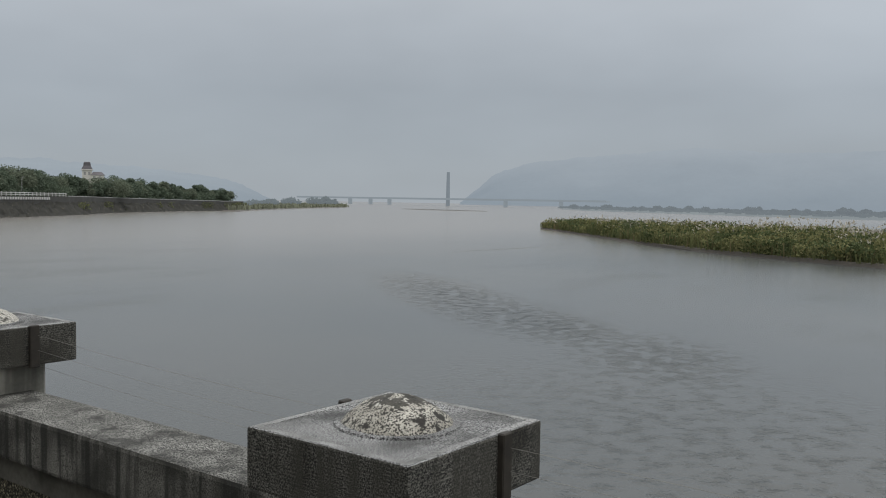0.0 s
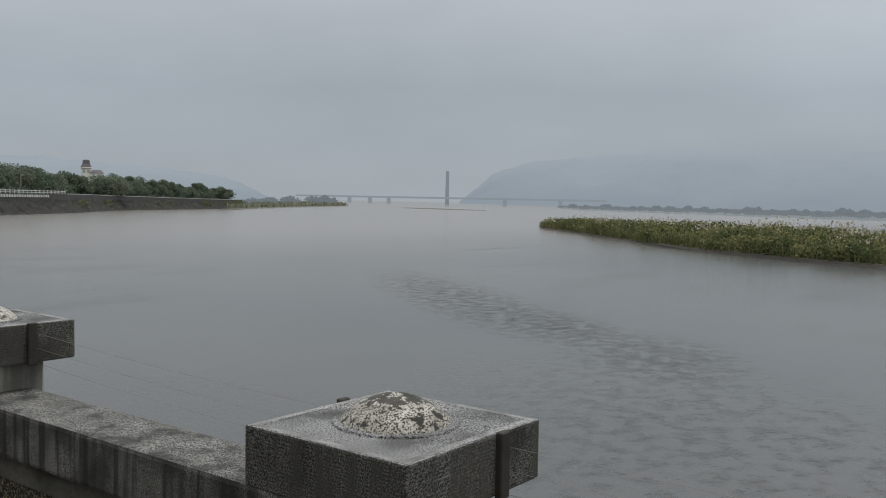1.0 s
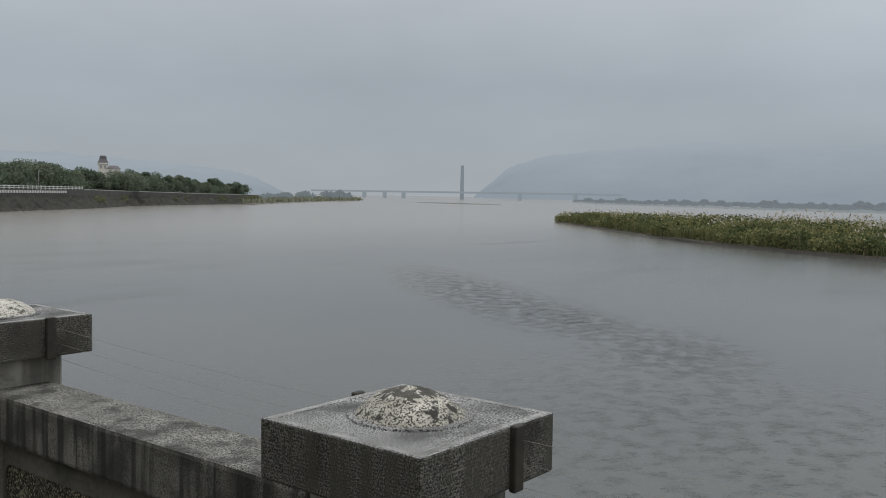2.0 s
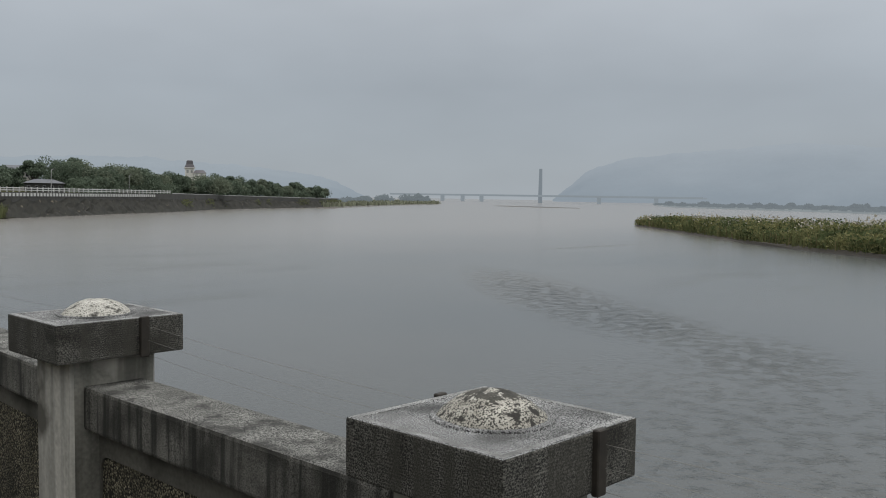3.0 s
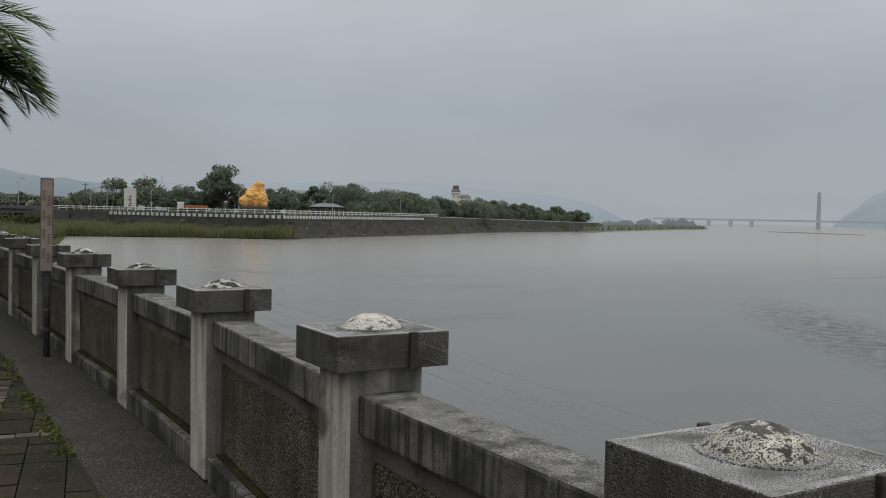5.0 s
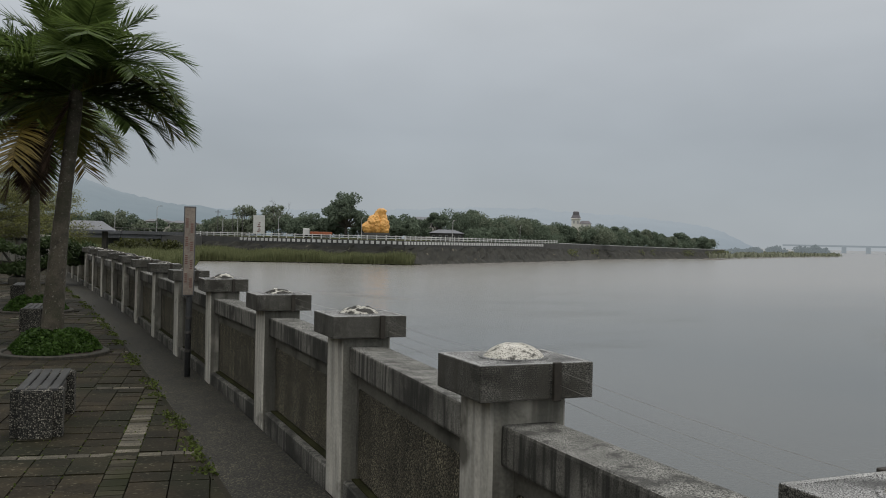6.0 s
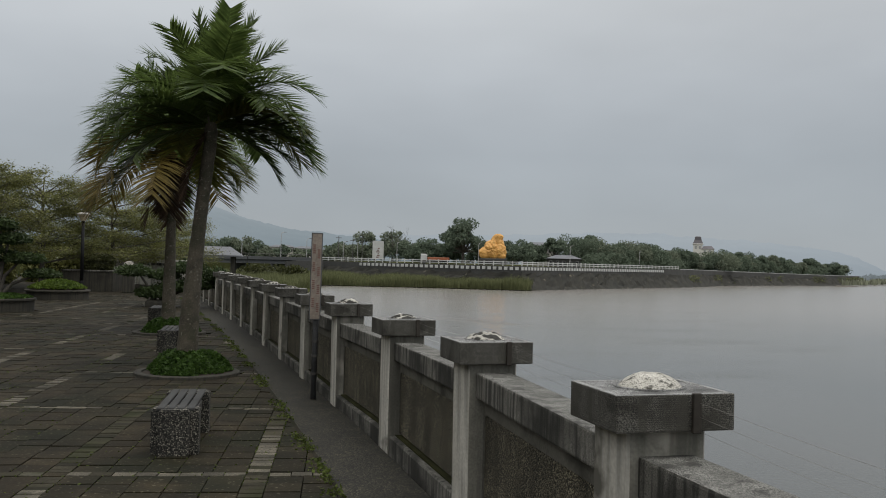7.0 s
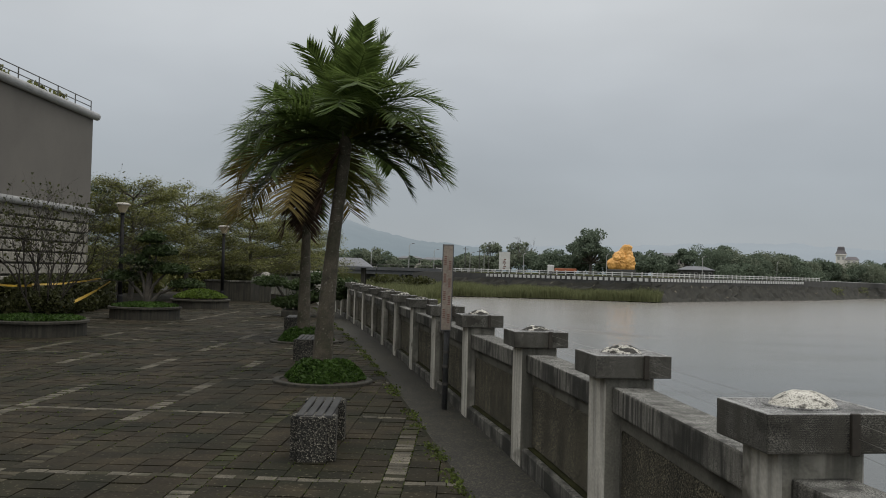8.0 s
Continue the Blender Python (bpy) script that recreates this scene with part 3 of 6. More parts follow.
OLIVE_LEAF = leafy("olive_tree_green", (0.215, 0.22, 0.075), (0.12, 0.128, 0.042))
HEDGE_LEAF = leafy("hedge_green", (0.075, 0.08, 0.027), (0.032, 0.037, 0.014))
# bank greens lightened and greyed in base colour to stand for haze
FAR_LEAF = leafy("hazed_bank_green", (0.16, 0.20, 0.14), (0.11, 0.14, 0.10), 1.0, 0.14)
FAR_LEAF_PALE = leafy("pale_hazed_bank_green", (0.205, 0.235, 0.165), (0.155, 0.18, 0.13), 1.0, 0.12)
# mist over the spit and far shore greenery, painted in as emission
MIST_LEAF = leafy("tree_green_haze_glow", (0.06, 0.075, 0.066), (0.045, 0.058, 0.054), 1.0, 0.1)
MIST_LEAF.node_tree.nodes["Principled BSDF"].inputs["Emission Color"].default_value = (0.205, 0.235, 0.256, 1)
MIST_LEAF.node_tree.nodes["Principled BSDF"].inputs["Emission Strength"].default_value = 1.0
PALE_MIST = leafy("pale_green_haze_glow", (0.045, 0.055, 0.05), (0.032, 0.042, 0.04), 1.0, 0.1)
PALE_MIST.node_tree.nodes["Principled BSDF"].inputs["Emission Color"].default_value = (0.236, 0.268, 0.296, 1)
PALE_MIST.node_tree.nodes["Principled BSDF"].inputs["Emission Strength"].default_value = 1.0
STONE = material("planter_concrete", (0.066, 0.060, 0.046), (0.024, 0.022, 0.0165), rough=0.9, scale=2.5, fine=40, bump=0.5, streak=((0.022, 0.023, 0.018), 0.8, 14))
SOIL = material("dark_soil", (0.05, 0.04, 0.03), rough=1.0, scale=5, fine=30, bump=0.6, depth=0.02)


def palm(base, height, lean, spread, seed, old):
    """A feather palm: ringed trunk, a crown of arching fronds, and a skirt of old ones."""
    rng = np.random.default_rng(seed)
    t = thing("palm_tree", "feather palm with ringed grey trunk in a round bed", "palm tree", pose(*base), "palms along the promenade")
    pts, rad = [], []
    for k in range(25):
        f = k / 24
        pts.append((lean[0] * f ** 1.5, lean[1] * f, height * f))
        rad.append((0.16 - 0.055 * min(1, f * 1.6) - 0.012 * f + (0.035 if f < 0.06 else 0)) * (1.03 if k % 2 else 0.98))
    part("trunk", tube(pts, rad, 14), PALM_BARK, t, smooth=True)
    top = Vector(pts[-1])
    part("crownshaft", tube([top - Vector((0, 0, 0.05)), top + Vector((0, 0, 0.15)), top + Vector((0, 0, 0.45))], [0.085, 0.10, 0.05], 12), PALM_BARK, t,
         "brown leaf sheath", smooth=True)

    def frond(az, rise, length, droop, mat, ragged=0.0, wide=0.36):
        verts, faces = [], []
        d0 = Vector((math.cos(az), math.sin(az), 0))
        side = Vector((-math.sin(az), math.cos(az), 0))
        spine, ang = [Vector((0, 0, 0))], rise
        steps = 16
        for k in range(steps):
            spine.append(spine[-1] + (d0 * math.cos(ang) + Vector((0, 0, math.sin(ang)))) * (length / steps))
            ang -= droop * (0.3 + 1.4 * k / steps) / steps
        bm = tube(spine, [0.022 * (1 - k / (steps + 1)) + 0.003 for k in range(steps + 1)], 5)
        count = 84
        for k in range(8, count):
            f = k / count
            i = min(int(f * steps), steps - 1)
            p = spine[i].lerp(spine[i + 1], f * steps - i)
            fwd = (spine[i + 1] - spine[i]).normalized()
            up = side.cross(fwd) * -1
            ln = length * wide * min(1, 0.30 + 2.4 * f) * (1 - 0.35 * f ** 4) * rng.uniform(0.88, 1.08)
            for sgn in (-1, 1):
                if rng.random() < ragged:
                    continue
                out = (side * sgn * 0.86 + fwd * (0.30 + 0.55 * f) + up * rng.uniform(0.0, 0.35)).normalized()
                w = fwd * 0.019
                m1 = p + out * ln * 0.5 + Vector((0, 0, -0.02))
                m2 = p + out * ln + Vector((0, 0, -ln * rng.uniform(0.04, 0.20)))
                a, b2, c, d = (bm.verts.new(q) for q in (p - w * 0.6, p + w * 0.6, m1 + w, m1 - w))
                e = bm.verts.new(m2)
                bm.faces.new((a, b2, c, d))
                bm.faces.new((d, c, e))
        return part("frond", bm, mat, t, m=Matrix.Translation(top + Vector((0, 0, 0.25))))

    # spear leaves, an arching middle crown, and long fronds that hang at the tips
    for k in range(6):
        frond(k * 2.39996 + rng.uniform(-0.3, 0.3), radians(rng.uniform(72, 88)), spread * rng.uniform(0.80, 1.0), radians(rng.uniform(5, 28)), PALM_LEAF, wide=0.25)
    for lo, hi, length, bend0, bend1, count in ((60, 76, 0.92, 35, 65, 6), (44, 62, 0.98, 88, 115, 8), (24, 44, 1.0, 90, 115, 9), (4, 24, 0.94, 65, 85, 9), (-20, 0, 0.8, 50, 70, 4)):
        turn0 = rng.uniform(0, 6.28)
        for k in range(count):
            az = turn0 + k * 6.283 / count + rng.uniform(-0.3, 0.3)
            if lo < 20 and math.sin(az) < -0.7:
                az += 1.5
            frond(az, radians(rng.uniform(lo, hi)), spread * length * rng.uniform(0.88, 1.05), radians(rng.uniform(bend0, bend1)), PALM_OLIVE if lo < 20 and k % 4 == 0 else PALM_LEAF)
    for k in range(old):
        az = math.pi + (k - old / 2) * 0.7
        frond(az, radians(rng.uniform(-22, 6)), spread * 1.1, radians(70), PALM_OLD, 0.15).name = "yellow_frond"
    for k in range(old):
        az = math.pi * 1.05 + k * 0.55
        frond(az, radians(-62 - 6 * k), spread * rng.uniform(0.55, 0.8), radians(30), PALM_DEAD, 0.3).name = "dead_frond"
    return t


def round_bed(x, y, r, seed, ry=1.0):
    """A low round bed in the paving, filled with clipped ground cover."""
    rng = np.random.default_rng(seed)
    t = thing("round_bed", "low round concrete-edged bed of green ground cover", "flower bed", pose(x, y, 0), "beds round the palms")
    part("edging", lathe([(r, -0.05), (r, 0.035), (r - 0.015, 0.045), (r - 0.10, 0.045), (r - 0.11, 0.02)], 40), STONE, t)
    part("soil", lathe([(r - 0.115, -0.02), (r - 0.12, 0.03), (r * 0.5, 0.06)], 30), SOIL, t)
    k = 8500
    a, q = rng.uniform(0, 2 * math.pi, k), np.sqrt(rng.random(k))
    rr = (r - 0.17) * (1 + 0.10 * np.sin(3 * a + seed) + 0.05 * np.sin(7 * a))
    h = 0.26 * (1 - q ** 3) * (1 + 0.35 * np.sin(5 * a + seed) * q)
    c = np.stack([q * rr * np.cos(a), q * rr * np.sin(a), 0.05 + h * rng.uniform(0.75, 1.08, k)], 1)
    v, f = leaf_cloud(c, 0.034, rng, 0.3)
    tagged(mesh_ob("ground_cover", v, f, SHRUB_LEAF, t), kind="stuff")
    return t


palm((-0.44, 13.62, 0.02), 3.36, (0.25, 0.0), 1.74, 3, 1)
round_bed(-0.42, 13.55, 0.74, 1)
palm((-0.98, 20.6, 0.02), 3.75, (0.0, 0.1), 2.1, 5, 6)
round_bed(-0.95, 20.6, 0.78, 2)


# ---- benches ----
PLANK = material("weathered_grey_plank", (0.046, 0.046, 0.045), (0.016, 0.016, 0.015), rough=0.75, scale=3, fine=60, bump=0.4, spread=0.25)
bench = thing("bench", "low bench of washed pebble concrete blocks and grey planks", "bench", group="promenade benches")
for y0 in (0.0, 0.98):
    bm = box(0, 0.40, y0, y0 + 0.30, 0, 0.392)
    bmesh.ops.bevel(bm, geom=[e for e in bm.edges if abs(e.verts[0].co.z - e.verts[1].co.z) > 0.1], offset=0.075, segments=6, affect="EDGES")
    bmesh.ops.bevel(bm, geom=[e for e in bm.edges if min(v.co.z for v in e.verts) > 0.39], offset=0.012, segments=2, affect="EDGES")
    part("end_block", bm, BENCH_STONE, bench, "pebble-studded concrete block")
part("rail", box(0.06, 0.34, 0.28, 1.0, 0.24, 0.33, 0.006), METAL, bench, "dark bearer under the planks")
for k in range(4):
    x0 = 0.042 + k * 0.0835
    part("plank", box(x0, x0 + 0.066, 0.07, 1.21, 0.374, 0.402, 0.006), PLANK, bench)
bench.matrix_basis = pose(-0.62, 8.02, 0, 0, 0, -5)
copy_thing(bench, pose(-1.0, 16.3, 0, 0, 0, -3))
copy_thing(bench, pose(-1.57, 23.2, 0, 0, 0, -2))

# ---- sign post ----
GREY_PAINT = material("dull_grey_paint", (0.10, 0.105, 0.11), (0.05, 0.05, 0.052), rough=0.5, scale=5, fine=50, bump=0.1)
SIGN_FACE = material("faded_sign_face", (0.30, 0.255, 0.21), (0.16, 0.13, 0.105), rough=0.6, scale=5, fine=40, bump=0.1)
RED_PAINT = material("faded_red_lettering", (0.20, 0.09, 0.07), (0.11, 0.06, 0.05), rough=0.6, bump=0)
sign = thing("sign_post", "narrow faded vertical sign on a grey pole", "sign", pose(1.13, 11.25, -0.03, 0, 0.4, -8))
part("pole", tube([(0, 0, 0), (0, 0, 1.93)], 0.036, 14), GREY_PAINT, sign, smooth=True)
part("pole_cap", tube([(0, 0, 1.925), (0, 0, 1.95)], 0.04, 14), METAL, sign)
for z in (0.30, 0.52, 0.70):
    part("clamp", tube([(0, 0, z), (0, 0, z + 0.03)], 0.044, 14), METAL, sign, "pale steel clamp")
part("board", box(-0.085, 0.055, -0.065, -0.038, 0.98, 2.06, 0.004), GREY_PAINT, sign)
part("board_face", box(-0.073, 0.043, -0.068, -0.0655, 0.995, 2.045), SIGN_FACE, sign, "faded pale sign face")
for i in range(4):
    for j, xx in enumerate((-0.045, 0.012)):
        z = 1.90 - i * 0.22 - 0.06 * j
        for k in range(5):
            part("mark", box(xx - 0.016 + 0.003 * (k % 2), xx + 0.016, -0.0705, -0.0685, z - k * 0.024, z - k * 0.024 + 0.014), RED_PAINT, sign)


# ---- raised planters, clipped trees, lamps ----
def planter(x, y, r, h, seed, label, mound):
    rng = np.random.default_rng(seed)
    t = thing("planter", label, "planter", pose(x, y, -0.03), "raised round planters")
    part("wall", lathe([(r - 0.06, 0), (r - 0.06, h - 0.07)], 40), STONE, t)
    part("rim", lathe([(r - 0.055, h - 0.07), (r, h - 0.06), (r, h - 0.015), (r - 0.02, h), (r - 0.16, h)], 40), STONE, t)
    k = 5200
    a, q = rng.uniform(0, 2 * math.pi, k), np.sqrt(rng.random(k)) * (r - 0.12)
    c = np.stack([q * np.cos(a), q * np.sin(a), h + mound * (1 - (q / r) ** 2) * rng.uniform(0.8, 1.06, k)], 1)
    v, f = leaf_cloud(c, 0.06, rng, 0.2)
    tagged(mesh_ob("turf", v, f, GRASS_TOP if mound > 0.2 else SHRUB_LEAF, t), kind="stuff")
    part("soil", lathe([(r - 0.17, h - 0.05), (r - 0.18, h + 0.01), (r * 0.55, h + mound * 0.6), (r * 0.2, h + mound * 0.85)], 30), SOIL, t)
    return t


planter(-6.95, 21.4, 1.08, 0.38, 11, "round concrete planter with turf and a bare shrub", 0.12)
planter(-6.02, 28.2, 1.08, 0.40, 12, "round concrete planter with a clipped pine", 0.12)
planter(-5.45, 35.4, 1.12, 0.38, 13, "round concrete planter heaped with bright turf", 0.36)


def clipped_pine(name, label, base, pads, seed, leaf=0.055, mat=None):
    """A cloud-pruned tree: a bent trunk and flat pads of needles at (x, y, z, radius, thickness)."""
    rng = np.random.default_rng(seed)
    t = thing(name, label, "tree", pose(*base), "clipped pines")
    bm = bmesh.new()
    for i, (x, y, z, r, th) in enumerate(pads):
        mid = Vector((x * 0.35 + rng.uniform(-0.06, 0.06), y * 0.35, z * 0.55))
        tube([(0.02 * i, 0, 0), mid, (x * 0.8, y * 0.8, z - 0.05), (x, y, z)], [0.07, 0.05, 0.028, 0.012], 7, bm)
    part("trunk", bm, BARK, t, "dark twisted trunk")
    for x, y, z, r, th in pads:
        k = int(2600 * max(r, 0.3))
        c = in_ball(k, rng, 0.35) * np.array([r, r, th]) * (1 + 0.25 * rng.normal(size=(k, 1)) * 0.5)
        c[:, 2] = np.where(c[:, 2] < 0, c[:, 2] * 0.45, c[:, 2])
        v, f = leaf_cloud(c + np.array([x, y, z]), leaf, rng, 0.2, 2.2)
        mesh_ob("needle_pad", v, f, mat or PINE_LEAF, t)
    return t


clipped_pine("pine_tree", "dark clipped pine in a round planter", (-6.02, 28.2, 0.42),
             [(0.1, 0, 2.0, 0.42, 0.25), (0.35, 0.1, 1.6, 0.5, 0.24), (-0.3, 0, 1.3, 0.5, 0.22), (0.75, 0, 1.05, 0.55, 0.22), (-0.75, 0.1, 0.8, 0.55, 0.22),
              (0.1, 0.3, 1.1, 0.5, 0.25), (1.2, 0, 0.62, 0.5, 0.18)], 21)
clipped_pine("pine_tree", "clipped pine on a low stone base by the balustrade", (-1.75, 31.2, 0.0),
             [(-0.75, 0, 1.12, 0.62, 0.26), (-0.1, -0.1, 0.42, 0.62, 0.28), (0.5, 0, 0.62, 0.6, 0.3), (0.9, 0.1, 1.25, 0.65, 0.3), (1.75, 0, 1.0, 0.55, 0.35),
              (1.35, 0, 0.75, 0.6, 0.35), (0.2, 0.2, 1.0, 0.5, 0.25)], 22)
tagged(part("low_rock", box(-2.1, -1.3, 30.6, 31.5, -0.04, 0.22, 0.06, seg=2), STONE), "low rough stone block under a clipped pine", "stone")

# bare shrub in the nearest planter
TWIG = material("dark_wet_twig", (0.045, 0.038, 0.03), (0.02, 0.017, 0.014), rough=0.95, scale=8, fine=60, bump=0.4)
rng = np.random.default_rng(31)
shrub = thing("bare_shrub", "nearly leafless twiggy shrub in a planter", "shrub", pose(-6.9, 21.4, 0.38))
bm, tips = bmesh.new(), []


def twig(p, d, ln, r, level):
    pts, q, dd = [p], p, d
    for k in range(4):
        dd = (dd + Vector(rng.normal(0, 0.16, 3)) + Vector((0, 0, 0.05))).normalized()
        q = q + dd * ln / 4
        pts.append(q)
    tube(pts, [r * (1 - 0.14 * k) for k in range(5)], 5 if level < 2 else 3, bm, False)
    tips.extend(pts[2:])
    if level < 4:
        for k in range(3 if level < 3 else 2):
            s = (dd + Vector(rng.normal(0, 0.42, 3)) + Vector((0, 0, 0.2))).normalized()
            twig(pts[2 + k % 3], s, ln * rng.uniform(0.55, 0.8), r * 0.55, level + 1)


for k in range(12):
    a = k * 0.5236
    twig(Vector((0.2 * math.cos(a), 0.2 * math.sin(a), 0)), Vector((0.30 * math.cos(a), 0.30 * math.sin(a), 1)).normalized(), rng.uniform(1.2, 1.75), 0.026, 0)
part("branchwork", bm, TWIG, shrub)
c = np.array([tuple(q) for q in tips])
c = c[rng.integers(0, len(c), 1300)] + rng.normal(0, 0.05, (1300, 3))
v, f = leaf_cloud(c, 0.05, rng)
mesh_ob("leaves", v, f, HEDGE_LEAF, shrub)
c = np.concatenate([in_ball(1500, rng, 0.3) * 0.33 + np.array([x, y, 0.35]) for x, y in ((-0.35, 0.1), (0.15, -0.1), (0.3, 0.3))])
v, f = leaf_cloud(c, 0.05, rng)
mesh_ob("low_foliage", v, f, HEDGE_LEAF, shrub)

BLACK = material("black_lamp_paint", (0.012, 0.012, 0.013), (0.007, 0.007, 0.008), rough=0.6, spec=0.2, bump=0.05)
LAMP_CAP = material("pale_lamp_lid", (0.42, 0.40, 0.35), (0.28, 0.265, 0.23), rough=0.6, bump=0.05)
LAMP_GLASS = material("frosted_lamp_glass", (0.62, 0.52, 0.37), (0.46, 0.38, 0.26), rough=0.3, bump=0)


def street_lamp(x, y, h):
    t = thing("street_lamp", "black promenade lamp with flared glass head", "street lamp", pose(x, y, -0.03), "promenade lamps")
    part("base", lathe([(0.17, 0), (0.17, 0.05), (0.11, 0.12), (0.10, 0.5), (0.08, 0.56)], 14), BLACK, t)
    part("pole", tube([(0, 0, 0.5), (0, 0, h - 0.42)], [0.075, 0.062], 12), BLACK, t, smooth=True)
    part("collar", lathe([(0.05, h - 0.46), (0.09, h - 0.42), (0.06, h - 0.36)], 14), BLACK, t)
    part("shade", lathe([(0.10, h - 0.36), (0.21, h - 0.12), (0.22, h - 0.10)], 16), LAMP_GLASS, t, "tan frosted glass")
    part("cap", lathe([(0.27, h - 0.10), (0.27, h - 0.06), (0.17, h - 0.01), (0.05, h)], 16), LAMP_CAP, t, "pale metal lid")
    return t


street_lamp(-7.94, 33.2, 3.84)
street_lamp(-5.33, 40.8, 3.46)

# warning tape tied from the lamp to the shrub
TAPE = material("yellow_tape", (0.55, 0.36, 0.04), (0.38, 0.24, 0.03), rough=0.5, scale=3, fine=20, bump=0.1)
for p0, p1, w in (((-7.9, 33.1, 1.30), (-6.6, 21.9, 0.62), 0.07), ((-7.98, 33.1, 1.28), (-7.2, 21.6, 1.12), 0.05), ((-7.2, 21.6, 1.10), (-9.6, 24.0, 1.25), 0.05)):
    bm = bmesh.new()
    prev = None
    for k in range(13):
        f = k / 12
        q = Vector(p0).lerp(Vector(p1), f) - Vector((0, 0, 0.10 * 4 * f * (1 - f)))
        a = 0.5 * math.sin(5 * f)
        o = Vector((math.sin(a) * w / 2, 0, math.cos(a) * w / 2))
        cur = [bm.verts.new(q + o), bm.verts.new(q - o), bm.verts.new(q - o + Vector((0.002, 0.002, 0))), bm.verts.new(q + o + Vector((0.002, 0.002, 0)))]
        if prev:
            for i in range(4):
                bm.faces.new((prev[i], prev[(i + 1) % 4], cur[(i + 1) % 4], cur[i]))
        prev = cur
    tagged(part("warning_tape", bm, TAPE), "slack yellow plastic warning tape tied between lamp and shrub", "tape", "warning tapes")

cone = thing("marker_cone", "small white marker cone on the paving", "cone", pose(-8.2, 24.2, -0.03))
part("cone_body", lathe([(0.13, 0.03), (0.03, 0.5), (0.02, 0.52)], 16), LAMP_GLASS, cone, smooth=True)
part("cone_foot", box(-0.17, 0.17, -0.17, 0.17, 0, 0.03, 0.005), LAMP_GLASS, cone)


def hedge(name, label, x0, x1, y0, y1, z0, z1, seed, count, mat, size=0.07, lumpy=0.1):
    rng = np.random.default_rng(seed)
    d = in_ball(count, rng, 0.75)
    d = np.sign(d) * np.abs(d) ** 0.55
    c = np.stack([(x0 + x1) / 2 + d[:, 0] * (x1 - x0) / 2, (y0 + y1) / 2 + d[:, 1] * (y1 - y0) / 2, (z0 + z1) / 2 + d[:, 2] * (z1 - z0) / 2], 1)
    c += rng.normal(0, lumpy * 0.4, c.shape)
    c[:, 2] = np.maximum(c[:, 2], z0)
    v, f = leaf_cloud(c, size, rng)
    t = thing(name, label, "hedge", pose((x0 + x1) / 2, (y0 + y1) / 2, z0))
    o = np.array([(x0 + x1) / 2, (y0 + y1) / 2, z0])
    tagged(mesh_ob("foliage", v - o, f, mat, t), kind="stuff")
    w, h = (x1 - x0) / 2 * 0.82, (y1 - y0) / 2 * 0.82
    part("woody_core", box(-w, w, -h, h, 0, (z1 - z0) * 0.82, min(w, h, 0.2) * 0.6), HEDGE_LEAF, t)
    return t


for i, y in enumerate((26.5, 28.3, 30.1, 31.9, 33.7)):
    hedge("round_hedge", "clipped dark green bush beside the building", -9.55, -8.35, y - 0.75, y + 0.75, -0.03, 1.2, 40 + i, 4200, HEDGE_LEAF)

# low wall with a hedge on it, and its round stone
box_wall = thing("planter_wall", "square concrete planter wall with a hedge on it", "planter", pose(-5.28, 44.3, -0.03, 0, 0, -18))
part("wall", box(-1.2, 1.2, -0.6, 0.6, 0, 0.90), STONE, box_wall)
part("coping", box(-1.23, 1.23, -0.63, 0.63, 0.90, 0.97, 0.01), CONCRETE, box_wall)
hedge("box_hedge", "clipped green hedge in a concrete planter", -5.7, -4.4, 43.9, 44.7, 0.94, 1.62, 51, 4200, HEDGE_LEAF)
tagged(part("stone_plinth", box(-3.85, -3.35, 42.6, 43.1, -0.03, 0.95, 0.02), STONE), "square concrete plinth carrying a white stone ball", "plinth")
bm = bmesh.new()
bmesh.ops.create_icosphere(bm, subdivisions=3, radius=0.25)
for v in bm.verts:
    v.co.z *= 0.92
tagged(part("stone_ball", bm, DOME, m=pose(-3.6, 42.85, 1.17), smooth=True), "white rounded stone ball on a plinth", "ornament")


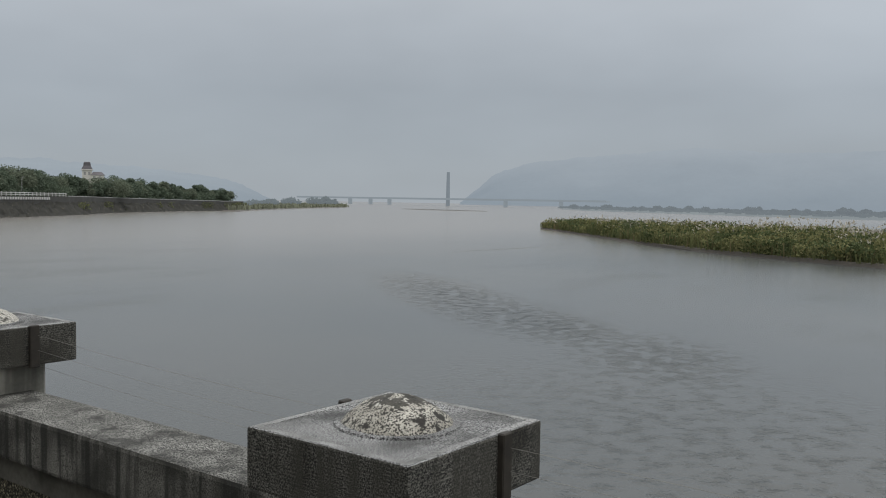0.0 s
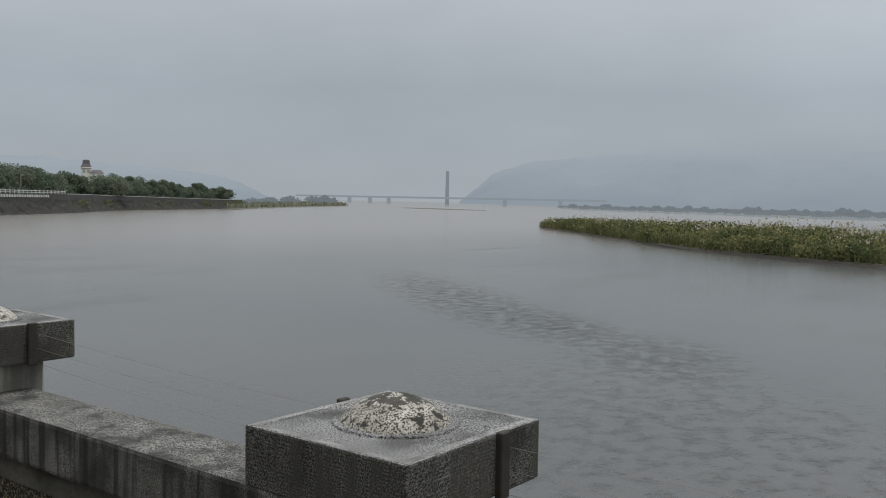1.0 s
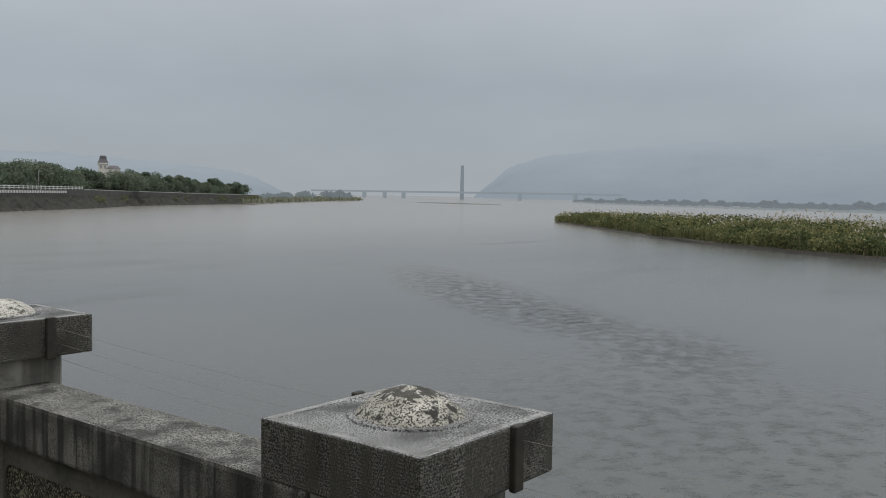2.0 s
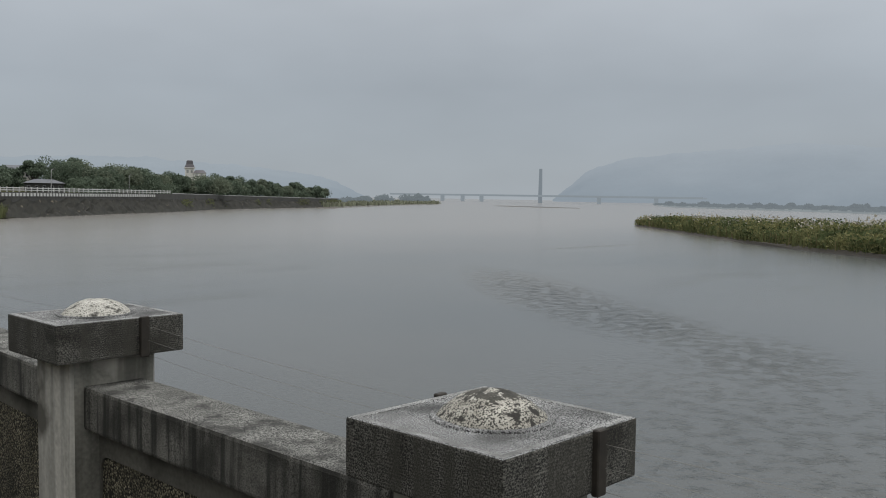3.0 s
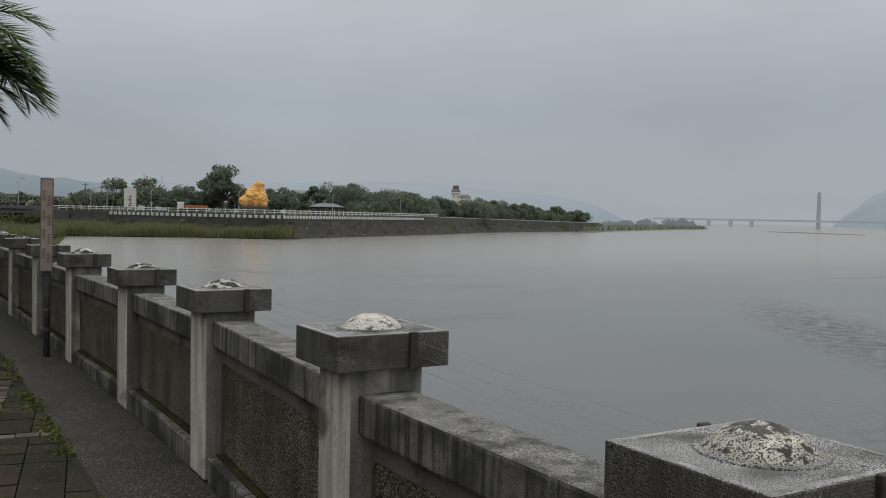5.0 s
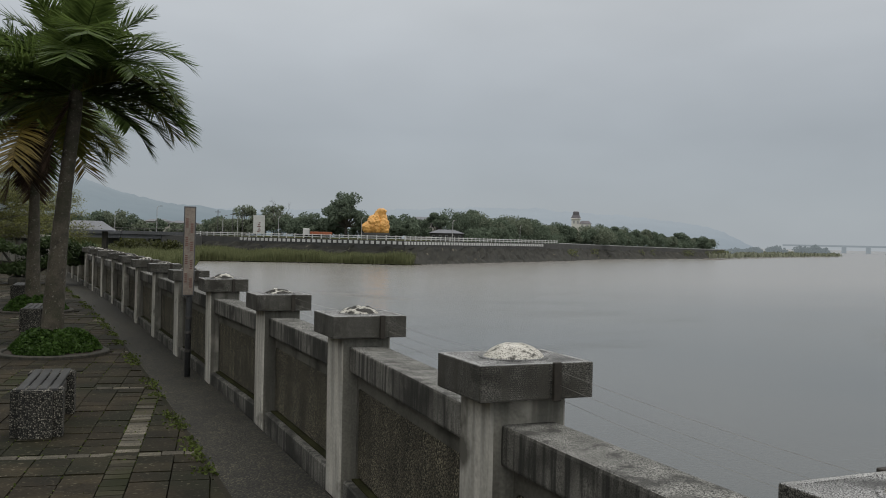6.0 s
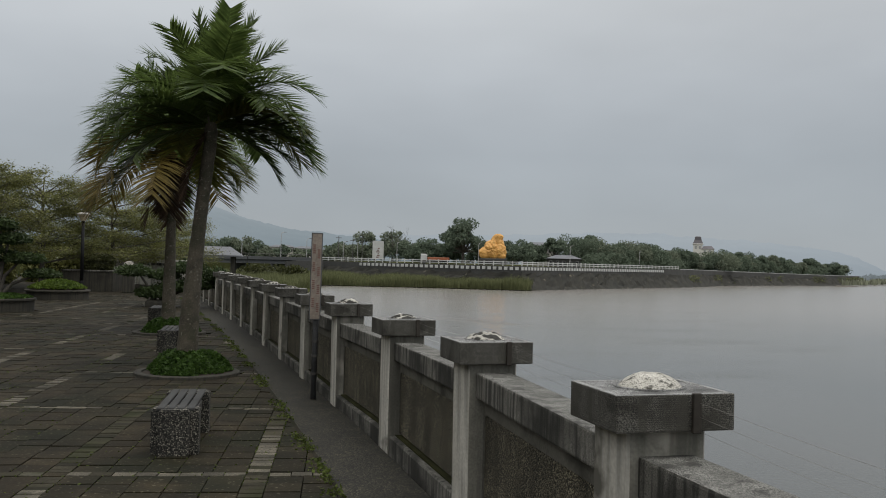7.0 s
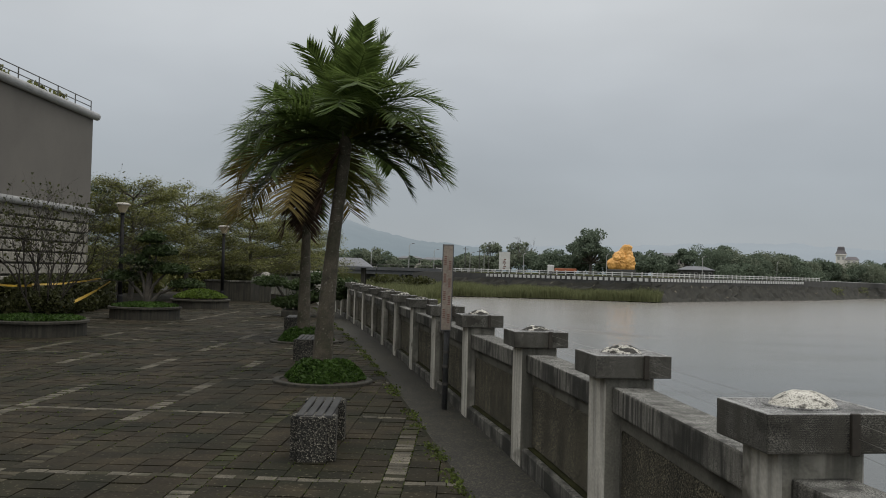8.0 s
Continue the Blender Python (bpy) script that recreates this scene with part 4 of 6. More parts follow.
# ---- broad-leaved trees behind the promenade, in flat tiers ----
def tier_tree(base, height, spread, seed, leaves, mat, tiers=8, leaf=0.05, label="olive-green tree with flat tiers of sparse fine leaves"):
    rng = np.random.default_rng(seed)
    t = thing("shade_tree", label, "tree", pose(*base), "shade trees")
    bm, centres = bmesh.new(), []
    tube([(0, 0, 0), (0.05, 0.02, height * 0.4), (-0.04, 0.05, height * 0.75), (0, 0, height)], [0.13, 0.10, 0.06, 0.015], 8, bm)
    for k in range(tiers * 4):
        z = height * (0.26 + 0.72 * (k // 4 + 0.2 * rng.random()) / tiers)
        a = k * 2.4 + rng.uniform(-0.3, 0.3)
        ln = spread * (1.08 - 0.62 * (z / height - 0.3)) * rng.uniform(0.7, 1.1)
        out = Vector((math.cos(a), math.sin(a), 0))
        pts = [Vector((0, 0, z - 0.2)), out * ln * 0.35 + Vector((0, 0, z + 0.05)), out * ln * 0.7 + Vector((0, 0, z + 0.36)), out * ln + Vector((0, 0, z + 0.40))]
        tube(pts, [0.045, 0.03, 0.018, 0.006], 5, bm, False)
        side = Vector((-out.y, out.x, 0))
        for j in range(9):
            f = 0.3 + 0.7 * j / 8
            p = out * ln * f + Vector((0, 0, z + 0.42 * f ** 0.8))
            w = ln * 0.30 * (1.15 - 0.5 * f)
            for sgn in (-1, 1):
                e = p + side * sgn * w + out * w * 0.5 + Vector((0, 0, rng.uniform(-0.05, 0.12)))
                tube([p, e], [0.008, 0.003], 3, bm, False)
                n_leaf = max(1, leaves // (tiers * 72))
                for q in rng.random(n_leaf):
                    centres.append(tuple(p.lerp(e, q) + Vector(rng.normal(0, 0.16, 3) * np.array([1, 1, 0.75]))))
    part("trunk", bm, BARK, t, "dark trunk with level limbs")
    v, f = leaf_cloud(centres, leaf, rng, 0.75)
    tagged(mesh_ob("crown", v, f, mat, t), kind="stuff")
    return t


tier_tree((-9.3, 41.0, -0.03), 5.3, 3.0, 61, 40000, OLIVE_LEAF)
tier_tree((-7.7, 45.5, -0.03), 5.2, 3.3, 62, 42000, OLIVE_LEAF)
tier_tree((-5.0, 49.5, -0.03), 4.8, 4.2, 63, 56000, OLIVE_LEAF)
tier_tree((-11.5, 48.0, -0.03), 5.6, 3.2, 64, 36000, PINE_LEAF, label="dark green tree with level tiers of leaves")
tier_tree((-3.3, 56.0, -0.03), 4.3, 3.7, 65, 50000, OLIVE_LEAF)
for i, (x, y, w, h) in enumerate(((-12.0, 52.5, 3.4, 1.8), (-8.6, 56.5, 3.4, 1.5), (-15.5, 54, 3.5, 2.2))):
    hedge("thicket", "olive-green shrubs behind the planters", x - w / 2, x + w / 2, y - 0.9, y + 0.9, -0.03, h, 70 + i, 6500, OLIVE_LEAF, 0.12, 0.4)

# ---- building with a banded lower storey ----
RENDER_WALL = material("grey_brown_render", (0.175, 0.162, 0.142), (0.13, 0.12, 0.106), rough=0.9, scale=0.6, fine=30, bump=0.1)
WHITE_STONE = material("stained_white_stone", (0.42, 0.395, 0.335), (0.17, 0.158, 0.128), rough=0.85, scale=1.2, fine=25, bump=0.3,
                       streak=((0.07, 0.065, 0.055), 0.7), spread=0.12)
PIPE_WHITE = material("off_white_paint", (0.45, 0.45, 0.44), (0.28, 0.28, 0.27), rough=0.6, scale=2, fine=30, bump=0.1)
house = thing("building", "two-storey grey rendered building with banded pale stone base", "building", pose(-10.14, 37.2, -0.03, 0, 0, -7.3))
# most of the 66 m length is unseen, added to block sky light
part("upper_wall", box(-11, 0, -66, 0, 3.66, 7.45), RENDER_WALL, house, "plain grey-brown rendered wall")
part("lower_wall", box(-10.9, -0.10, -65.9, -0.10, 0, 3.66), STONE, house, "dark recessed joints of the stone base")
for k in range(9):
    part("stone_course", box(-10.95, -0.01, -65.95, -0.01, 0.02 + k * 0.4, 0.02 + k * 0.4 + 0.34, 0.03), WHITE_STONE, house)
part("string_course", tube([(0.06, -66, 3.67), (0.06, 0.06, 3.67)], 0.13, 12), PIPE_WHITE, house, "rounded white ledge", smooth=True)
part("end_ledge", tube([(0.06, 0.06, 3.67), (-11, 0.06, 3.67)], 0.13, 12), PIPE_WHITE, house, smooth=True)
part("cornice", tube([(0.08, -66, 7.5), (0.08, 0.2, 7.5)], 0.15, 12), PIPE_WHITE, house, "rounded white cornice", smooth=True)
part("roof_slab", box(-11, 0.02, -66, 0.02, 7.45, 7.62), RENDER_WALL, house)
for z in (7.88, 8.1):
    part("roof_rail", tube([(-0.1, -26, z), (-0.1, 0, z)], 0.02, 6), METAL, house)
for k in range(18):
    part("rail_post", tube([(-0.1, -k * 1.5, 7.62), (-0.1, -k * 1.5, 8.12)], 0.022, 6), METAL, house)
part("rain_pipe", tube([(0.12, -10.9, 8.1), (0.12, -10.9, 5.9)], 0.10, 10), PIPE_WHITE, house, "white downpipe")
rng = np.random.default_rng(81)
c = np.concatenate([in_ball(160, rng, 0.2) * np.array([0.35, 0.7, 0.28]) + np.array([-0.6, -y, 7.85]) for y in (2.0, 3.8, 6.5, 8.5, 11.0)])
v, f = leaf_cloud(c, 0.10, rng)
tagged(mesh_ob("roof_plants", v, f, OLIVE_LEAF, house), kind="stuff")

# curved white parapet of the ramp beyond
ramp = thing("ramp_parapet", "curved pale balustrade of a ramp past the trees", "balustrade")
CURVE = [(-0.9, 41.0), (-1.2, 46.0), (-2.0, 50.5), (-3.5, 54.5), (-5.8, 58.0), (-9.0, 61.0)]
for (ax, ay), (bx, by) in zip(CURVE, CURVE[1:]):
    a, bq = Vector((ax, ay, 0)), Vector((bx, by, 0))
    d = bq - a
    ang = math.degrees(math.atan2(-d.x, d.y))
    part("rail_wall", box(-0.12, 0.12, 0, d.length, 0, 1.15, 0.01), SHAFT, ramp, m=pose(ax, ay, -0.03, 0, 0, ang))
    part("rail_coping", box(-0.2, 0.2, -0.03, d.length + 0.03, 1.15, 1.3, 0.02), CONCRETE, ramp, m=pose(ax, ay, -0.03, 0, 0, ang))
    for k in range(4):
        part("pilaster", box(-0.2, 0.2, -0.16, 0.16, 0, 1.5, 0.01), SHAFT, ramp, m=pose(*a.lerp(bq, k / 4)[:2], -0.032, 0, 0, ang))

# ---- river bank on the far side: land, revetment, road wall with railing ----
ROCK = material("dark_revetment_stone", (0.038, 0.036, 0.028), (0.012, 0.0125, 0.01), rough=0.95, scale=0.45, fine=2.2, bump=0.8, depth=0.12,
                two=((0.16, 0.14, 0.105), 0.8, 0.66, 0.72))
GRASSLAND = material("rough_grassland", (0.08, 0.085, 0.036), (0.042, 0.047, 0.02), rough=1.0, spec=0.0, scale=0.1, fine=1.2, bump=0.6, depth=0.2)
MUD = material("river_mud", (0.12, 0.105, 0.085), (0.06, 0.052, 0.042), rough=0.8, scale=0.3, fine=3, bump=0.5, depth=0.1)
BANK_WALL = material("grey_bank_wall", (0.085, 0.084, 0.078), (0.04, 0.04, 0.036), rough=0.9, scale=0.3, fine=3, bump=0.2, streak=((0.05, 0.05, 0.05), 0.5))
WHITE_PAINT = material("white_railing_paint", (0.62, 0.62, 0.60), (0.45, 0.45, 0.43), rough=0.6, scale=1, fine=10, bump=0.05)
# foot of the bank along the water, from the road bridge to the far bend
FOOT = [(24, 252), (46, 221), (72, 196), (112, 229), (150, 259), (184, 294), (235, 326), (268, 343), (292, 358), (316, 376)]


def offset_line(line, d):
    out = []
    for i, q in enumerate(line):
        a, b2 = Vector(line[max(i - 1, 0)]), Vector(line[min(i + 1, len(line) - 1)])
        t = (b2 - a).normalized()
        out.append((q[0] - t.y * d, q[1] + t.x * d))
    return out


def along(line, step):
    """Points every step metres along a line, with the heading in degrees."""
    out, carry = [], 0.0
    for a, b2 in zip(line, line[1:]):
        a, b2 = Vector(a), Vector(b2)
        d = b2 - a
        s = carry
        while s < d.length:
            q = a + d * (s / d.length)
            out.append((q.x, q.y, math.degrees(math.atan2(d.y, d.x))))
            s += step
        carry = s - d.length
    return out


def sink(x, y):
    """How far the bank's crest has dropped at a place, towards the far bend."""
    return min(max(math.degrees(math.atan2(x, y)) - 30, 0) * 0.14, 1.2)


def bank_strip(rows, jitter, step=2.0):
    """A sheet between level lines: rows of (offset from the foot, height)."""
    bm = bmesh.new()
    prev = None
    lines = [along(offset_line(FOOT, o), step * (1.0)) for o, z in rows]
    count = min(len(q) for q in lines)
    for i in range(count):
        cur = []
        for (o, z), ln in zip(rows, lines):
            x, y, h = ln[int(i * (len(ln) - 1) / (count - 1))]
            q = Vector((x, y, z - sink(x, y) * min(max((z + 4.3) / 5.55, 0), 1)))
            if jitter:
                q += Vector((noise.noise(q * 0.4), noise.noise(q * 0.4 + Vector((7, 0, 0))), 0.6 * noise.noise(q * 0.5 + Vector((0, 9, 0))))) * jitter
            cur.append(bm.verts.new(q))
        if prev:
            for k in range(len(rows) - 1):
                bm.faces.new((prev[k], cur[k], cur[k + 1], prev[k + 1]))
        prev = cur
    return bm


ROAD_Z = 1.25
tagged(part("revetment", bank_strip([(-2.5, -4.7), (0, -4.25), (1.2, -3.4), (2.4, -2.2), (3.4, -1.2), (4.2, -0.2)], 0.9, 1.6), ROCK), "dark stone revetment of the far bank with pale boulders",
       "river bank", kind="structure")
tagged(part("bank_wall", bank_strip([(4.0, -1.4), (4.05, ROAD_Z - 0.1), (4.05, ROAD_Z + 0.02), (7.5, ROAD_Z + 0.02)], 0), BANK_WALL), "grey concrete road wall on top of the far bank", "wall", kind="structure")
tagged(part("bank_land", bank_strip([(7.4, ROAD_Z), (16, ROAD_Z + 0.1), (40, ROAD_Z + 0.3), (160, ROAD_Z + 0.3), (400, ROAD_Z)], 0, 8), GRASSLAND), "rough green land behind the far bank",
       "ground", kind="structure")
# riverside flat on this side of the road bridge
bm = bmesh.new()
FLAT = [(1.8, 41), (9, 90), (17, 150), (25, 205), (37, 203.5), (50, 202), (70, 192.5), (76, 199), (50, 226), (28, 258), (-40, 270), (-160, 200), (-160, 75), (-1, 75), (-1, 41)]
bm.faces.new([bm.verts.new((x, y, WATER_Z + 0.12)) for x, y in FLAT])
bm.normal_update()
bmesh.ops.triangulate(bm, faces=bm.faces, ngon_method="EAR_CLIP")
bmesh.ops.recalc_face_normals(bm, faces=bm.faces)
tagged(part("river_flat", bm, GRASSLAND), "low grassy flat beside the river", "ground", kind="structure")

# railing
RAIL_LINE = offset_line(FOOT, 4.4)
railing = thing("road_railing", "long white post-and-rail fence on the bank wall", "railing")
spots = [q for q in along(RAIL_LINE, 2.6) if math.degrees(math.atan2(q[0], q[1])) < 29.4]
post_mesh = None
for x, y, h in spots:
    if post_mesh is None:
        ob = part("post", box(-0.11, 0.11, -0.11, 0.11, 0, 1.15, 0.02), WHITE_PAINT, railing, m=pose(x, y, ROAD_Z, 0, 0, h))
        post_mesh = ob.data
    else:
        ob = new("post", post_mesh)
        ob.matrix_basis, ob.parent = pose(x, y, ROAD_Z, 0, 0, h), railing
for z in (0.42, 0.92):
    bm = bmesh.new()
    tube([(x, y, ROAD_Z + z) for x, y, h in spots], 0.085, 6, bm)
    part("rail", bm, WHITE_PAINT, railing)
tagged(part("road_kerb", tube([(x, y, ROAD_Z + 0.12 - sink(x, y)) for x, y, h in along(RAIL_LINE, 2.6)[len(spots):]], 0.11, 6), PIPE_WHITE), "low pale kerb along the bank road", "kerb", kind="structure")
# white blocks along the wall below the railing
block_row = thing("kerb_blocks", "row of white painted blocks along the bank wall", "kerb")
block_mesh = None
for x, y, h in [q for q in along(offset_line(FOOT, 4.0), 1.5)[14:] if math.degrees(math.atan2(q[0], q[1])) < 28.5]:
    m = pose(x, y, ROAD_Z - 0.95, 0, 0, h)
    if block_mesh is None:
        ob = part("block", box(-0.42, 0.42, -0.16, 0.16, 0, 0.72, 0.02), WHITE_PAINT, block_row, m=m)
        block_mesh = ob.data
    else:
        ob = new("block", block_mesh)
        ob.matrix_basis, ob.parent = m, block_row


# ---- reeds and grass ----
REED = leafy("reed_green", (0.18, 0.19, 0.09), (0.115, 0.13, 0.06), 0.9, 0.22)
REED_DRY = leafy("dry_reed", (0.26, 0.21, 0.11), (0.15, 0.125, 0.065), 0.8)
PLUME = leafy("white_reed_plume", (0.55, 0.51, 0.43), (0.40, 0.36, 0.29), 0.9)
ISLE_REED = leafy("island_reed_green", (0.185, 0.195, 0.085), (0.10, 0.115, 0.047), 0.9, 0.25)


def inside(poly, k, rng):
    p = np.array(poly, float)
    lo, hi = p.min(0), p.max(0)
    out = np.empty((0, 2))
    while len(out) < k:
        q = rng.uniform(lo, hi, (k * 2, 2))
        ok = np.zeros(len(q), bool)
        for (x0, y0), (x1, y1) in zip(poly, poly[1:] + poly[:1]):
            ok ^= ((y0 > q[:, 1]) != (y1 > q[:, 1])) & (q[:, 0] < (x1 - x0) * (q[:, 1] - y0) / (y1 - y0 + 1e-9) + x0)
        out = np.concatenate([out, q[ok]])
    return out[:k]


def blades(pts, z, height, width, rng, patchy):
    """Thin bent grass blades standing on pts."""
    k = len(pts)
    a = rng.uniform(0, math.pi, k)
    w = np.stack([np.cos(a), np.sin(a), np.zeros(k)], 1) * width / 2
    base = np.column_stack([pts, np.broadcast_to(z, k)])
    nz = np.array([noise.noise(Vector((x * 0.12, y * 0.12, 3.0))) for x, y in pts])
    h = height * (1 + patchy * nz) * rng.uniform(0.7, 1.15, k)
    lean = rng.normal(0, 0.16, (k, 2)) * h[:, None]
    mid = base + np.column_stack([lean * 0.4, h * 0.62])
    tip = base + np.column_stack([lean * 1.3, h])
    v = np.stack([base - w, base + w, mid + w * 0.9, mid - w * 0.9, tip], 1).reshape(-1, 3)
    f = []
    for i in range(0, 5 * k, 5):
        f.append((i, i + 1, i + 2, i + 3))
        f.append((i + 3, i + 2, i + 4))
    return v, f, tip


rng = np.random.default_rng(90)
GRASS_POLY = [(13, 150), (25, 204), (50, 200.6), (70, 191.4), (74, 199), (49, 221), (28, 246), (2, 240), (-10, 160)]
pts = inside(GRASS_POLY, 66000, rng)
v, f, tip = blades(pts, WATER_Z + 0.15, 2.4, 0.11, rng, 0.6)
tagged(mesh_ob("bank_grass", v, f, REED), "tall green grass at the foot of the far bank", "grass", kind="stuff")

# the reed island
SHORE = [(186, 115), (160, 90), (137, 68.7), (124, 56), (114.5, 45), (106, 32), (100.6, 21), (97, 5), (95, -20), (95, -60)]
BACK = [(130, -60), (134, -20), (140, 15), (150, 40), (165, 66), (182, 95), (190, 112)]
bm = bmesh.new()
ring0 = [bm.verts.new((x, y, WATER_Z - 0.1)) for x, y in SHORE + BACK]
cx, cy = 130.0, 30.0
ring1 = [bm.verts.new((x + (cx - x) * 0.012 + noise.noise(Vector((x, y, 0)) * 0.2), y + (cy - y) * 0.012, WATER_Z + 0.4)) for x, y in SHORE + BACK]
for i in range(len(ring0)):
    j = (i + 1) % len(ring0)
    bm.faces.new((ring0[i], ring0[j], ring1[j], ring1[i]))
bm.faces.new(ring1)
bmesh.ops.triangulate(bm, faces=bm.faces)
bmesh.ops.recalc_face_normals(bm, faces=bm.faces)
tagged(part("island", bm, MUD), "low muddy river island under reeds", "island", kind="structure")
pts = inside(SHORE + BACK, 36000, rng)
near = np.array([min(math.hypot(x - a, y - b2) for a, b2 in SHORE) for x, y in pts])
tipd = np.hypot(pts[:, 0] - 188, pts[:, 1] - 114)
hgt = np.clip(1.25 + near * 0.05, 1.2, 1.9) * np.clip(0.9 + tipd / 250, 0, 1.15)
v, f, tip = blades(pts, WATER_Z + 0.3, hgt, 0.11, rng, 0.55)
tagged(mesh_ob("island_reeds", v, f, ISLE_REED), "dense green reeds on the river island", "reeds", kind="stuff")
pts2 = inside(SHORE + BACK, 4000, rng)
v, f, tip = blades(pts2, WATER_Z + 0.3, 1.7, 0.13, rng, 0.5)
tagged(mesh_ob("dry_reeds", v, f, REED_DRY), "scattered dry brown reeds on the river island", "reeds", kind="stuff")
sel = rng.random(len(pts)) < np.clip((near - 3) / 45, 0, 0.32) * (near < 40) * (np.array([noise.noise(Vector((x * 0.09, y * 0.09, 8))) for x, y in pts]) > 0.02)
_, _, tp = blades(pts[sel], WATER_Z + 0.35, hgt[sel] * 1.3, 0.1, rng, 0.55)
v, f = leaf_cloud(tp, 0.24, rng, -0.6, 2.2)
tagged(mesh_ob("reed_plumes", v, f, PLUME), "pale feathery reed plumes on the river island", "reeds", kind="stuff")
ISLE_BUSH = leafy("island_bush_green", (0.125, 0.15, 0.062), (0.06, 0.08, 0.034), 0.9)
ISLE_PALE = leafy("pale_island_growth", (0.25, 0.235, 0.105), (0.16, 0.165, 0.068), 0.9, 0.3)
# leafy undergrowth that mottles the reeds
for name, mat, count, seed in (("undergrowth", ISLE_BUSH, 62000, 3.0), ("pale_undergrowth", ISLE_PALE, 62000, 11.0)):
    q = inside(SHORE + BACK, count * 2, rng)
    q = q[np.array([noise.noise(Vector((x * 0.16, y * 0.16, seed))) > -0.04 for x, y in q])]
    dn = np.array([min(math.hypot(x - a, y - b2) for a, b2 in SHORE) for x, y in q])
    top = np.clip(0.95 + dn * 0.1, 0.9, 2.0) * (1 + 0.35 * np.array([noise.noise(Vector((x * 0.3, y * 0.3, seed + 4))) for x, y in q])) * np.clip(0.9 + np.hypot(q[:, 0] - 188, q[:, 1] - 114) / 250, 0, 1.15)
    v, f = leaf_cloud(np.column_stack([q, WATER_Z + 0.15 + top * rng.uniform(0.2, 1.25, len(q))]), 0.25, rng, 0.0, 1.6)
    tagged(mesh_ob(name, v, f, mat), "leafy growth among the island reeds", "undergrowth", kind="stuff")
c = np.concatenate([in_ball(600, rng, 0.3) * np.array([2.2, 2.2, 1.3]) * s + np.array([x, y, WATER_Z + 1.3]) for x, y, s in
                    ((105, 24, 1.0), (110, 34, 0.9), (118, 43, 1.1), (103, 12, 1.0), (127, 30, 1.1), (121, 47, 0.7), (100.5, 17, 0.6), (131, 60, 0.7))])
v, f = leaf_cloud(c, 0.3, rng)
tagged(mesh_ob("island_bushes", v, f, ISLE_BUSH), "dark bushes among the island reeds", "bushes", kind="stuff")


# ---- trees of the far bank ----
def bank_tree(x, y, height, width, seed, mat, z0=ROAD_Z, leaves=900, leaf=0.75, label="leafy green tree on the far bank", group="far bank trees", clumps=11, up=0.25, puff=(0.15, 0.25)):
    rng = np.random.default_rng(seed)
    t = thing("bank_tree", label, "tree", pose(x, y, z0 - 0.2), group)
    bm = bmesh.new()
    tube([(0, 0, 0), (0.1, 0, height * 0.3), (0, 0.1, height * 0.7)], [height * 0.03, height * 0.024, height * 0.008], 6, bm)
    cs = []
    for k in range(clumps):
        a, q = k * 2.4, math.sqrt((k + 0.5) / clumps)
        zz = height * (up + (0.93 - up) * rng.uniform(0.25, 1.0) * (1 - 0.45 * q * q))
        p = np.array([math.cos(a) * q * width * 0.40, math.sin(a) * q * width * 0.40, zz])
        tube([(0, 0, height * 0.25), tuple(p * 0.6 + np.array([0, 0, height * 0.08])), tuple(p)], [height * 0.016, height * 0.01, 0.03], 4, bm, False)
        r = width * rng.uniform(*puff)
        cs.append(in_ball(leaves // clumps, rng, 0.25) * np.array([r, r, r * 0.8]) + p)
    part("trunk", bm, BARK, t)
    c = np.concatenate(cs)
    c = c[c[:, 2] > height * up * 0.3]
    v, f = leaf_cloud(c, leaf, rng)
    tagged(mesh_ob("crown", v, f, mat, t), kind="stuff")
    return t


def polar(az, d):
    return d * math.sin(radians(az)), d * math.cos(radians(az))


rs = random.Random(5)
bank_tree(*polar(15.9, 246), 14.4, 13.5, 1, FAR_LEAF, leaves=5600, leaf=0.42, label="tall spreading dark tree behind the golden statue", clumps=34, up=0.12, puff=(0.07, 0.17))
bank_tree(*polar(21.75, 262), 9.2, 6.4, 2, FAR_LEAF, leaves=2200, leaf=0.42, label="round-headed dark tree behind the railing", up=0.5)
for i, (az, d, h, w) in enumerate(((11.4, 268, 9.4, 12), (12.7, 262, 8.8, 12), (13.8, 258, 7.0, 11), (9.6, 275, 9.6, 10), (19.4, 250, 7.4, 11), (14.9, 252, 7.4, 9), (8.4, 285, 6.0, 9),
                                    (17.0, 262, 7.4, 10), (20.4, 262, 7.2, 9), (10.3, 272, 8.6, 10), (13.3, 266, 7.6, 12), (18.6, 256, 7.6, 9))):
    bank_tree(*polar(az, d), h, w, 10 + i, FAR_LEAF if i % 3 else FAR_LEAF_PALE, leaves=3000, leaf=0.42, up=0.08)
az, d, i = 22.9, 256.0, 0
while az < 38.9:
    hs = 9.9 * (1.0 - 0.008 * (az - 23)) * rs.uniform(0.82, 1.12) if az < 33 else rs.uniform(7.6, 9.4) * (1 - 0.05 * (az - 33))
    hs *= 0.72 if 29.3 < az < 31.6 else 1.0
    tx, ty = polar(az, d + rs.uniform(6, 20))
    bank_tree(tx, ty, hs, hs * rs.uniform(1.25, 1.6), 30 + i, (FAR_LEAF, FAR_LEAF, FAR_LEAF_PALE)[i % 3], ROAD_Z - sink(tx, ty), leaves=5200, leaf=0.36, up=0.06)
    az += rs.uniform(0.50, 0.72) * 300 / d
    d = 256 + (az - 22.9) ** 1.35 * 5.2
    i += 1
